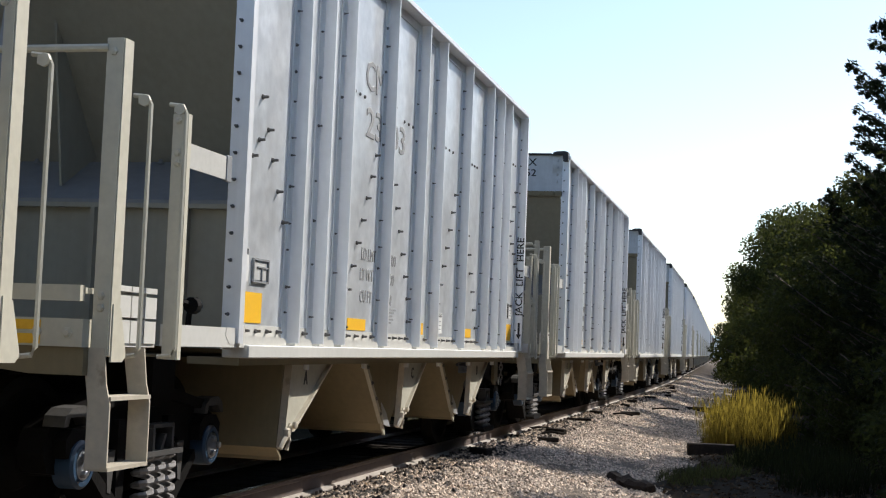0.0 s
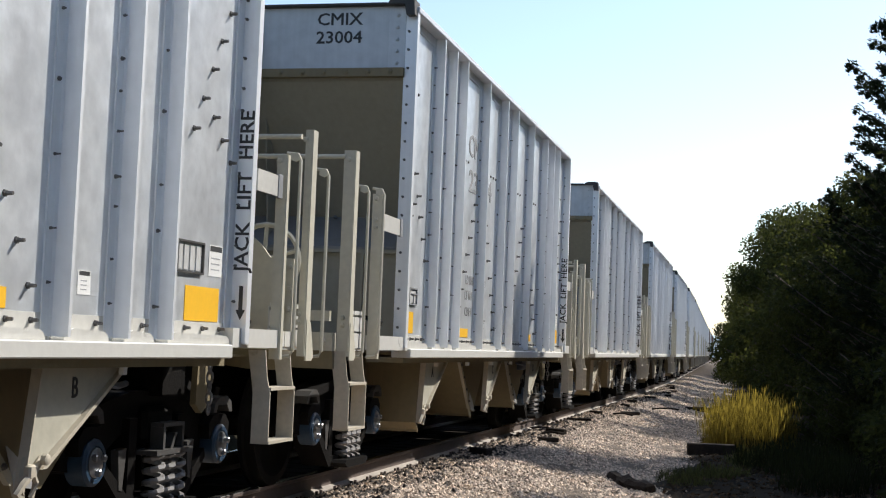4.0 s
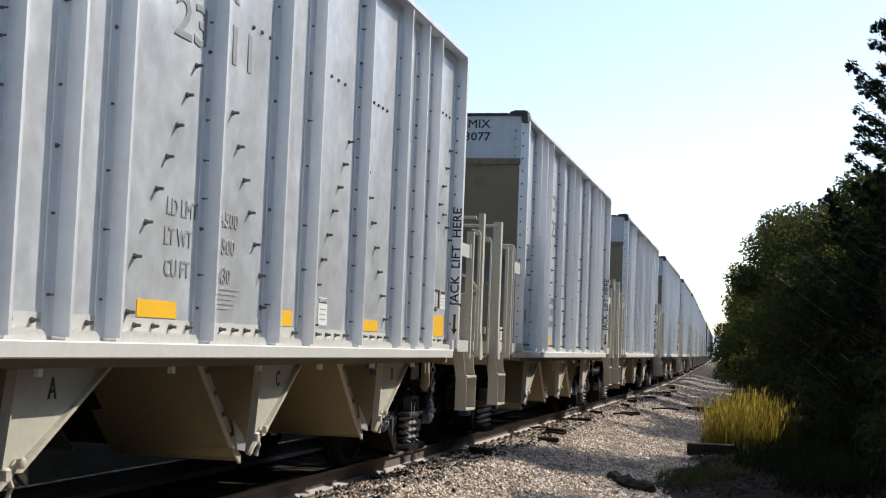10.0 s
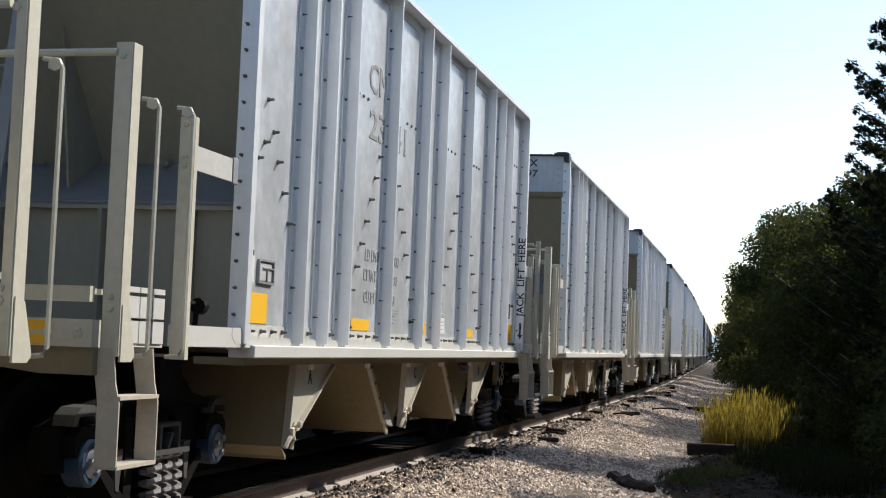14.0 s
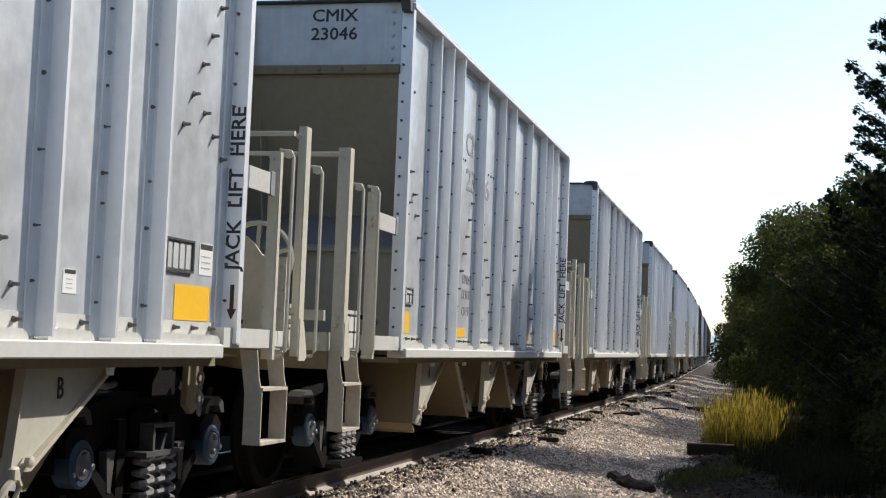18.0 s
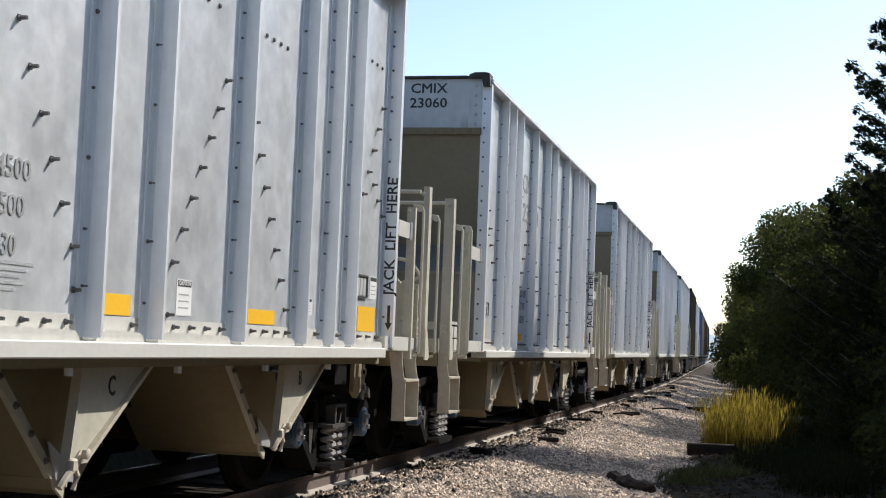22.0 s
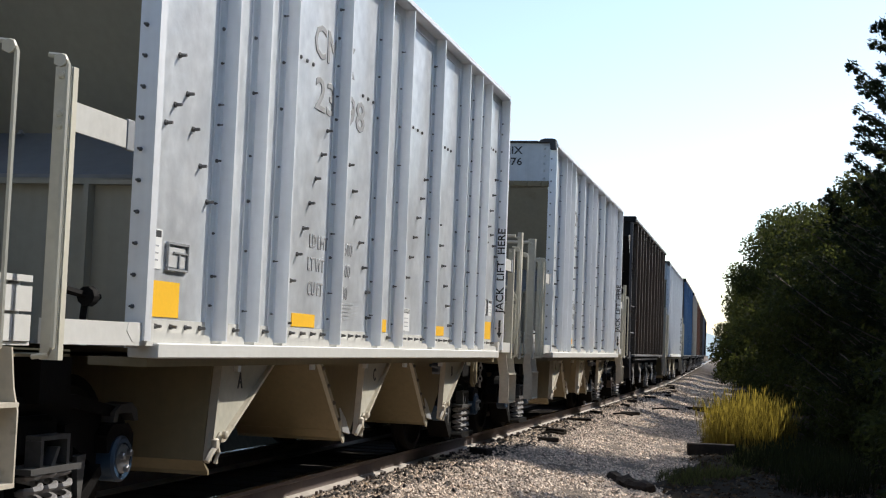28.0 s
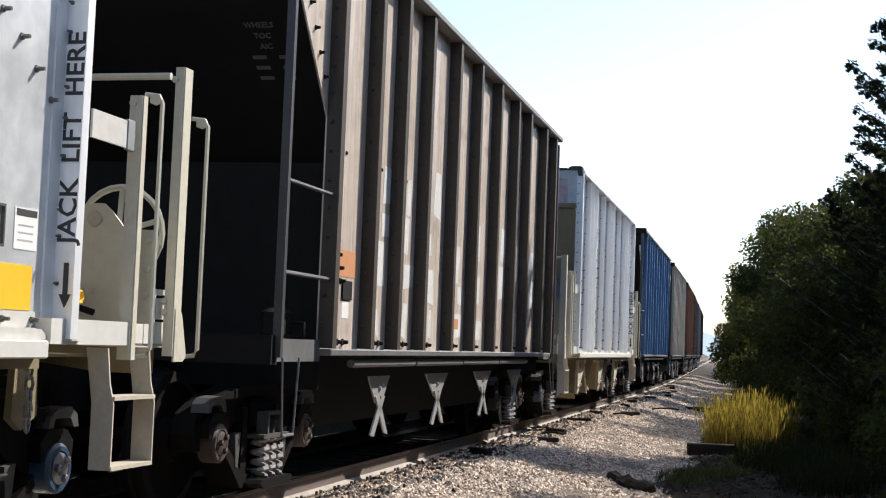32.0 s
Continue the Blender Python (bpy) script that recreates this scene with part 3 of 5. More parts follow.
        sh.tube([(xg + 0.02, c + 0.13, 0.66), (xg + 0.03, c + 0.05, 0.6), (xg + 0.03, c - 0.04, 0.55), (xg + 0.02, c - 0.08, 0.5)], 0.02, 6)
        sh.tube([(xg + 0.03, c + 0.04, 0.6), (xg + 0.03, c + 0.08, 0.55), (xg + 0.02, c + 0.06, 0.48)], 0.016, 6)
        sh.box(xg + 0.011, xg + 0.05, c - 0.01, c + 0.06, 0.57, 0.64, 0.01)
        sh.lathe([(xg + 0.05, 0.028), (xg + 0.075, 0.028), (xg + 0.08, 0.018)], "x", (0, c + 0.1, 0.66), 8)
        part("door_latch", sh, CREAM_STEP, g, "worn steel door latch")
        part("lettering", spin(lettering(letter, 0.15, BLACK, 0.8), xg + 0.0115, a + 0.34, 0.99, SIDE), None, g)
        # slope sheet in two halves, side walls set back under the sill, and the outlet's lip
        up, down = (a - 0.02, a - 0.1) if n == 0 else (a - 0.42, a + 0.25)
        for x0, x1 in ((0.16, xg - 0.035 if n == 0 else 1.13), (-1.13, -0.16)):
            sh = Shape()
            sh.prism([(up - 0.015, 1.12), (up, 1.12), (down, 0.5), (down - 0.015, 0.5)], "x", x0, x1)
            P("slope_sheet", sh, CREAM_UNDER, "dusty cream hopper slope sheet, darkened for shade")
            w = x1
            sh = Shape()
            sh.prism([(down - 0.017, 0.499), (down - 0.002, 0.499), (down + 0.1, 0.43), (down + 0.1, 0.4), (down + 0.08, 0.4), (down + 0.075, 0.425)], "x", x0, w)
            P("door_lip", sh, CREAM_UNDER, "dusty lower lip of the outlet door, darkened for shade")
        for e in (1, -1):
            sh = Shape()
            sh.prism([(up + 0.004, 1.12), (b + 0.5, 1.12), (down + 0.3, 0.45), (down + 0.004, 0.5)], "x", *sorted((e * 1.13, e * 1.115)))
            P("hopper_side", sh, CREAM_UNDER, "dusty cream hopper side sheet, darkened for shade")
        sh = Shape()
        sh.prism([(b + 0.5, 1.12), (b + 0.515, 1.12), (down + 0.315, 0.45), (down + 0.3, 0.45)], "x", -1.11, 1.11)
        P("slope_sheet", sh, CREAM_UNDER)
        if n == 0:
            continue
        # strap along the outer edge of the slope sheet
        sh = Shape()
        sh.prism([(up - 0.06, 1.12), (up + 0.02, 1.12), (down + 0.02, 0.5), (down - 0.06, 0.5)], "x", 1.131, 1.165)
        P("hopper_strap", sh, RIB_BRACE, "dusty cream strap on the slope sheet's edge")
        sh = Shape()
        for k in range(4):
            t = 0.12 + 0.24 * k
            bolt(sh, 1.165, up - 0.02 + (down - up) * t, 1.12 - 0.62 * t, 0.013, 0.02)
        tagged(P("strap_bolts", sh, BOLT_STEEL), kind="stuff")
        P("strap_gusset", Shape().prism([(down - 0.12, 0.7), (down - 0.02, 0.49), (down + 0.2, 0.46), (down + 0.05, 0.6)], "x", 1.166, 1.176), PLATE_ALU)
        P("lip_end", Shape().prism([(down - 0.02, 0.52), (down + 0.12, 0.44), (down + 0.11, 0.38), (down + 0.02, 0.44)], "x", 1.131, 1.15), RIB_BRACE)
    for y in (-3.35, -1.9, -0.55, 0.7, 2.08, 3.4):
        sh = Shape()
        sh.lathe([(1.06, 0.024), (1.1, 0.024)], "z", (1.53, y, 0), 6)
        sh.lathe([(1.075, 0.012), (1.148, 0.012)], "z", (1.53, y, 0), 6)
        P("hanger_bolt", sh, WHITE)
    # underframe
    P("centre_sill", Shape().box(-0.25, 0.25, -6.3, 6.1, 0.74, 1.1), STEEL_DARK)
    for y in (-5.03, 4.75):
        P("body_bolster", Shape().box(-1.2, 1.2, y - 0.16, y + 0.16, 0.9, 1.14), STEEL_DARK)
    sh = Shape()
    sh.lathe([(-0.5, 0.1), (-0.48, 0.18), (0.3, 0.18), (0.32, 0.1)], "y", (0.9, 3.25, 0.92), 16)
    P("air_reservoir", sh, STEEL_DARK)
    sh = Shape()
    sh.box(1.05, 1.2, 3.35, 3.75, 0.95, 1.1, 0.02)
    sh.tube([(1.15, 3.2, 1.05), (1.25, 3.5, 1.02), (1.25, 3.9, 0.98), (1.1, 4.3, 0.98)], 0.02, 6)
    P("brake_valve", sh, VALVE_PAINT, "blue grey brake valve")
    for e in (-1, 1):
        # plate added to stop sunlight falling through onto the wheels
        P("shear_plate", Shape().box(-1.2, 1.2, *sorted((e * 4.9, e * (5.95 if e > 0 else 6.5))), 1.142, 1.156), CREAM_UNDER, "plate added over the truck to shade its wheels")
        sh = Shape()
        sh.box(-0.12, 0.12, *sorted((e * 6.1, e * 6.72)), 0.76, 0.98, 0.03)
        sh.box(-0.2, 0.2, *sorted((e * 6.52, e * 6.78)), 0.7, 1.0, 0.05)
        P("coupler", sh, STEEL_DARK, "dark steel coupler")
        sh = Shape()
        sh.tube([(0.35, e * 6.1, 0.85), (0.36, e * 6.3, 0.6), (0.2, e * 6.55, 0.42), (0.05, e * 6.7, 0.5)], 0.025, 6)
        P("air_hose", sh, DARK_CHORD)
        far = e > 0
        rp, pp = (5.99, 5.5) if far else (6.57, 5.76)     # rail post and ladder post, from the middle
        s_in, s_out = (5.3, 5.76) if far else (6.12, 6.57)
        end = 5.92 if far else 6.56
        for x in (1, -1):
            P("platform_sill", Shape().box(*sorted((x * 1.5, x * 1.59)), *sorted((e * 4.72, e * (end - 0.4 if far else 5.76))), 1.215, 1.335), WHITE)
        sh = Shape()
        sh.box(-1.48, 1.5, *sorted((e * end, e * (end + 0.09))), 1.2, 1.34)
        for x in (0.9, 1.25, 1.42):
            bolt(sh, x, e * (end if far else end + 0.09), 1.27, 0.018, 0.02, "y", -1)
        P("end_sill", sh, CREAM)
        sh = Shape()
        sh.prism([(-1.5, 1.2), (1.5, 1.2), (1.5, 1.06), (1.2, 1.06), (0.55, 1.13), (-0.55, 1.13), (-1.2, 1.06), (-1.5, 1.06)], "y", *sorted((e * (end + 0.01), e * (end + 0.07))))
        P("end_frame", sh, CREAM_UNDER)
        P("crossover_rail", Shape().box(-1.5, 1.46, *sorted((e * rp, e * (rp + 0.05))), 1.43, 1.51), CREAM)
        for x in (1.55, -1.55):
            o = math.copysign(1, x)
            sh = Shape()
            sh.box(x - (0.0 if far else 0.04), x + 0.05, *sorted((e * rp - 0.004, e * rp + 0.004)), 1.16, 2.77)
            sh.box(*sorted((x + o * 0.05 - 0.006, x + o * 0.05 + 0.006)), e * rp + 0.0045, e * rp + 0.1, 1.16, 2.77)
            for z in (1.4, 1.46, 2.7):
                bolt(sh, x, e * rp - 0.004, z, 0.014, 0.015, "y", -1)
            P("rail_post", sh, CREAM, "cream painted angle post")
            sh = Shape()
            sh.box(x - (0.02 if far else 0.035), x + 0.05, e * pp - 0.004, e * pp + 0.004, 1.14, 2.52)
            sh.box(*sorted((x - 0.006 + o * 0.05, x + 0.006 + o * 0.05)), e * pp + 0.0045, e * pp + 0.05, 1.14, 2.52)
            for z in (2.3, 2.24, 2.48):
                bolt(sh, x, e * pp - 0.004, z, 0.014, 0.015, "y", -1)
            P("ladder_post", sh, CREAM, "cream painted angle post")
            sh = Shape()
            sh.box(*sorted((x + o * 0.04, x + o * 0.052)), *sorted((e * (4.98 if far else 5.12), e * (pp - 0.1 if far else pp - 0.02))), 2.22, 2.36)
            br = P("post_brace", sh, SILL_DUST, "dusty white brace plate")
            q = e * (pp - 0.12 if far else 5.14)
            part("brace_bracket", Shape().box(*sorted((x + o * 0.036, x + o * 0.058)), q - 0.04, q + 0.04, 2.21, 2.37, 0.004), LADDER_GREY, br)
            for yy, top in ((pp + 0.13, 2.53), (rp + (0.24 if far else -0.24), 2.5)):
                sh = Shape()
                q = x + o * 0.1
                sh.tube([(x, e * yy, top + 0.02), (q - o * 0.02, e * yy, top + 0.01), (q, e * yy, top - 0.03), (q, e * yy, 1.2), (q - o * 0.02, e * yy, 1.165), (x, e * yy, 1.155)], 0.013, 6)
                sh.box(*sorted((x + o * 0.03, q - o * 0.014)), e * yy - 0.012, e * yy + 0.012, top - 0.03, top + 0.015, 0.004)
                sh.lathe([(e * yy - 0.02, 0.02), (e * yy - 0.02, 0.031), (e * yy - 0.008, 0.033), (e * yy - 0.006, 0.02)], "y", (x + o * 0.07, 0, top - 0.01), 8)
                P("grab_iron", sh, CREAM)
            sh = Shape()
            sh.prism([(e * rp + 0.02, 1.42), (e * rp + 0.1, 1.4), (e * rp + 0.18, 1.16), (e * rp + 0.14, 1.13), (e * rp + 0.02, 1.13)], "x", *sorted((x + o * 0.05, x + o * 0.062)))
            P("post_gusset", sh, CREAM)
            # sill step: two straps and two treads
            for yy in (s_in, s_out):
                sh = Shape()
                sh.prism([(x + o * 0.02 - 0.06, 0.6), (x + o * 0.02 + 0.06, 0.6), (x + o * 0.02 + 0.06, 0.92), (x + o * 0.0 + 0.055, 1.02), (x - o * 0.02 + 0.055, 1.2), (x - o * 0.02 - 0.065, 1.2), (x + o * 0.0 - 0.055, 1.02), (x + o * 0.02 - 0.06, 0.92)], "y", e * yy - 0.006, e * yy + 0.006)
                P("step_strap", sh, CREAM_STEP)
            for z in (0.6, 0.95):
                P("step_tread", Shape().box(x + o * 0.02 - 0.064, x + o * 0.02 + 0.064, *sorted((e * s_in, e * s_out)), z - 0.012, z + 0.008), CREAM_STEP)
        sh = Shape()
        sh.tube([(-1.54, e * rp, 2.72), (1.52, e * rp, 2.72)], 0.021)
        P("hand_rail", sh, CREAM)
        # crossover platform: an open grating with deep edge bars
        sh = Shape()
        y0, y1 = sorted((e * (end - 0.02), e * (end - 0.5)))
        q0, q1 = (5.66, 6.07) if far else (-6.34, -5.87)
        w = (q1 - q0) / 3
        sh.box(1.465, 1.52, q0, q1, 1.205, 1.222)
        for z0, z1 in ((1.225, 1.345), (1.36, 1.475), (1.495, 1.525)):
            for i in range(3):
                sh.box(1.46, 1.53, q0 + i * w, q0 + i * w + w - 0.014, z0, z1)
        sh.box(1.45, 1.459, q0, q1, 1.225, 1.5)
        P("crossover_edge", sh, WHITE, "white painted platform edge")
        sh = Shape()
        for i in range(7):
            sh.box(-1.3, 1.299, y0 + 0.07 * i, y0 + 0.07 * i + 0.02, 1.48, 1.51)
        P("crossover_grating", sh, CREAM)
        if not far:
            sh = Shape()
            sh.lathe([(0, 0.03), (0.0, 0.05), (0.05, 0.055), (0.08, 0.04), (0.12, 0.02)], "y", (1.4, -5.14, 1.46), 10)
            sh.tube([(1.36, -5.3, 1.49), (1.38, -5.15, 1.47), (1.4, -5.0, 1.46)], 0.022, 6)
            sh.tube([(1.38, -5.1, 1.46), (1.38, -5.12, 1.34)], 0.018, 6)
            P("release_valve", sh, STEEL_DARK)
            sh = Shape()
            sh.prism([(-5.02, 1.336), (-4.9, 1.336), (-4.88, 1.3), (-4.875, 1.235), (-4.97, 1.235), (-5.04, 1.29)], "x", 1.53, 1.592)
            P("sill_bracket", sh, WHITE)
            for i in range(2):
                P("end_stripe", Shape().box(0.6, 1.27, -6.653, -6.651, 1.21 + 0.07 * i, 1.26 + 0.07 * i), YELLOW, "faded yellow stripe")
        truck(car, -5.03 if e < 0 else 4.75)
    # hand brake at the far end
    sh = Shape()
    ring = [(1.36 + 0.25 * math.cos(a * 0.2618), 5.79, 1.82 + 0.25 * math.sin(a * 0.2618)) for a in range(24)]
    sh.tube(ring, 0.018, 6, True)
    for a in range(5):
        t = a * 1.2566 + 0.3
        sh.tube([(1.36, 5.77, 1.82), (1.36 + 0.25 * math.cos(t), 5.79, 1.82 + 0.25 * math.sin(t))], 0.016, 5)
    P("brake_wheel", sh, CREAM, "cream painted hand brake wheel")
    sh = Shape()
    sh.prism([(1.02, 1.33), (1.61, 1.33), (1.61, 1.83), (1.44, 1.835), (1.36, 1.93), (1.31, 1.97), (1.24, 1.97), (1.16, 1.93), (1.1, 1.85), (1.02, 1.83)], "y", 5.69, 5.705)
    for x, z in ((1.58, 1.77), (1.58, 1.62), (1.58, 1.48), (1.07, 1.77)):
        bolt(sh, x, 5.69, z, 0.014, 0.015, "y", -1)
    bh = P("brake_shield", sh, CREAM, "cream painted brake shield plate")
    sh = Shape()
    sh.lathe([(5.675, 0.022), (5.675, 0.04), (5.69, 0.044)], "y", (1.26, 0, 1.885), 14)
    part("pivot_boss", sh, CREAM_STEP, bh)
    sh = Shape()
    sh.box(0.94, 1.14, 5.3, 5.6, 1.33, 1.42, 0.02)
    sh.tube([(1.2, 5.25, 1.36), (1.3, 5.35, 1.42), (1.38, 5.5, 1.38)], 0.02, 6)
    P("brake_rigging", sh, STEEL_DARK)
    for i in range(5):
        sh = Shape()
        lk = [(1.33 + 0.02 * math.cos(a * 0.7854) * (i % 2), 5.0 + 0.02 * math.cos(a * 0.7854) * (1 - i % 2), 1.08 - i * 0.065 + 0.04 * math.sin(a * 0.7854)) for a in range(8)]
        sh.tube(lk, 0.009, 5, True)
        P("chain_link", sh, SPRING_STEEL)
    sh = Shape()
    sh.prism([(5.02, 1.14), (5.22, 1.14), (5.24, 0.85), (5.1, 0.78), (5.0, 0.84)], "x", 1.2, 1.24)
    P("jacking_pad", sh, CREAM_UNDER)
    sh = Shape()
    sh.tube([(1.45, 5.05, 1.44), (1.45, 5.2, 1.45)], 0.018, 6)
    sh.tube([(1.45, 5.22 + 0.03 * math.cos(a), 1.45 + 0.03 * math.sin(a)) for a in (0, 1.05, 2.1, 3.14, 4.19, 5.24)], 0.012, 5, True)
    P("release_handle", sh, YELLOW, "yellow pull handle")
    # reflectors, decals and lettering
    x = PANEL + 0.0045
    for y0, y1, z0, z1 in ((-4.62, -4.23, 1.375, 1.575), (-2.32, -1.82, 1.37, 1.465), (-0.2, 0.12, 1.37, 1.48), (1.79, 2.28, 1.37, 1.465), (4.18, 4.67, 1.365, 1.57)):
        P("reflector", Shape().box(x - 0.004, x, y0, y1, z0, z1), YELLOW, "yellow reflector sheet")
    for text, y, z, size in (("LD LMT", -1.8, 2.0, 0.14), ("LT WT", -1.84, 1.83, 0.14), ("CU FT", -1.84, 1.65, 0.14), ("2430", -1.17, 1.65, 0.14)):
        P("lettering", spin(lettering(text, size, GREY_INK, 0.9), x - 0.002, y, z, SIDE), None)
    for i, (w, z) in enumerate(((0.62, 1.575), (0.56, 1.545), (0.5, 1.515), (0.54, 1.485), (0.46, 1.455))):
        P("small_print", Shape().box(x - 0.004, x - 0.001, -1.5, -1.5 + w, z - 0.007, z + 0.007), FADED_INK)
    P("lettering", spin(lettering("JACK  LIFT  HERE", 0.13, BLACK, 1.04), 1.57, BODY1 - 0.0085, 2.2, pose(0, 0, 0, 90, 0, 0) @ pose(0, 0, 0, 0, 0, 90)), None, "black stencilled words")
    sh = Shape()
    sh.prism([(1.562, 1.6), (1.588, 1.6), (1.588, 1.45), (1.607, 1.45), (1.575, 1.385), (1.543, 1.45), (1.562, 1.45)], "y", BODY1 - 0.009, BODY1 - 0.0065)
    P("arrow", sh, BLACK, "black painted arrow")
    for y, z, w, h in ((0.69, 1.39, 0.21, 0.21), (4.5, 1.64, 0.2, 0.19), (-4.64, 1.64, 0.15, 0.22), (2.92, 1.46, 0.13, 0.12)):
        d = P("decal", Shape().box(x - 0.004, x - 0.001, y, y + w, z, z + h), PAPER, "white warning decal")
        part("decal_head", Shape().box(x - 0.001, x, y + 0.012, y + w - 0.012, z + h * 0.8, z + h * 0.97), BLACK, d)
        for i in range(3):
            part("small_print", Shape().box(x - 0.001, x, y + 0.03, y + w - 0.04, z + h * (0.2 + 0.18 * i), z + h * (0.24 + 0.18 * i)), FADED_INK, d)
    part("lettering", spin(lettering("CAUTION", 0.036, PAPER, 1.0, 0.001), x + 0.0008, 0.795, 1.577, SIDE), None, car)
    for y, z, fw, fh, cards_in in ((-4.43, 1.64, 0.28, 0.16, 1), (4.03, 1.64, 0.37, 0.19, 4)):
        sh = Shape()
        for a, b, c, d in ((0, fw, 0, 0.012), (0, fw, fh - 0.012, fh), (0, 0.01, 0.012, fh - 0.012), (fw - 0.01, fw, 0.012, fh - 0.012)):
            sh.box(x - 0.003, x + 0.014, y + a, y + b, z + c, z + d)
        if y < 0:
            sh.box(x - 0.003, x + 0.012, y + fw * 0.3, y + fw - 0.012, z + fh * 0.62, z + fh * 0.68)
            sh.box(x - 0.003, x + 0.012, y + fw * 0.55, y + fw * 0.6, z + 0.013, z + fh * 0.6)
        cb = P("card_holder", sh, LADDER_GREY if y < 0 else BOLT_STEEL, "small metal card holder")
        w = (fw - 0.03) / cards_in
        for i in range(cards_in):
            part("card", Shape().box(x - 0.003, x + 0.003, y + 0.02 + i * w, y + 0.01 + (i + 1) * w - 0.012, z + 0.02, z + fh - 0.025), GREY_PAPER, cb)
    return car


truck_meshes()


LOADS = {0: ("234700", "51300"), 10: ("234300", "51700"), 13: ("234900", "51100")}


def number(car, text, loads):
    """The owner's mark and number on the end plate and on the side."""
    for words, z in (("CMIX", 4.23), (text, 4.06)):
        part("lettering", spin(lettering(words, 0.16, BLACK, 1.12), 0.86, BODY0 - 0.0025, z, FRONT), None, car)
    for words, z in zip(loads, (2.0, 1.83)):
        part("lettering", spin(lettering(words, 0.14, GREY_INK, 1.05), PANEL + 0.0025, -1.17, z, SIDE), None, car)
    for words, y, z, squeeze in (("CMIX", -1.6, 3.48, 1.15), (text, -1.4, 3.09, 1.45)):
        part("lettering", spin(lettering(words, 0.35, GREY_INK, squeeze), PANEL + 0.0025, y, z, SIDE), None, car)


CARS = []
WHEELS = []
first = hopper_car("silver aluminium hopper car with cream painted underframe")
kids = [first, *first.children_recursive]
slots = [(kids.index(a), y) for a, y in wheels]
for i in NUMBERS:
    c = first if i == -1 else copy_thing(first, Matrix())
    kk = [c, *c.children_recursive]
    WHEELS += [(kk[a], y) for a, y in slots]
    CARS.append((c, i))
for c, i in CARS:
    number(c, str(NUMBERS[i]), LOADS.get(i, ("234500", "51500")))
tagged(CARS[-1][0], "dull silver hopper car with a pink stained end plate")
part("stain", Shape().box(0.2, PANEL - 0.01, BODY0 - 0.0018, BODY0 - 0.0005, 3.78, 4.2), PINK_STAIN, CARS[-1][0], "pink stained patch")


# ---- a steel hopper car with deep ribs: brown, black, blue ----
RIBS = [-3.71, -2.89, -1.98, -0.82, 0.25, 1.4, 2.55, 3.45, 4.75]


POLE_GREY = material("dark_grey_pole", (0.05, 0.048, 0.052), 0.5, 0, 0.2)


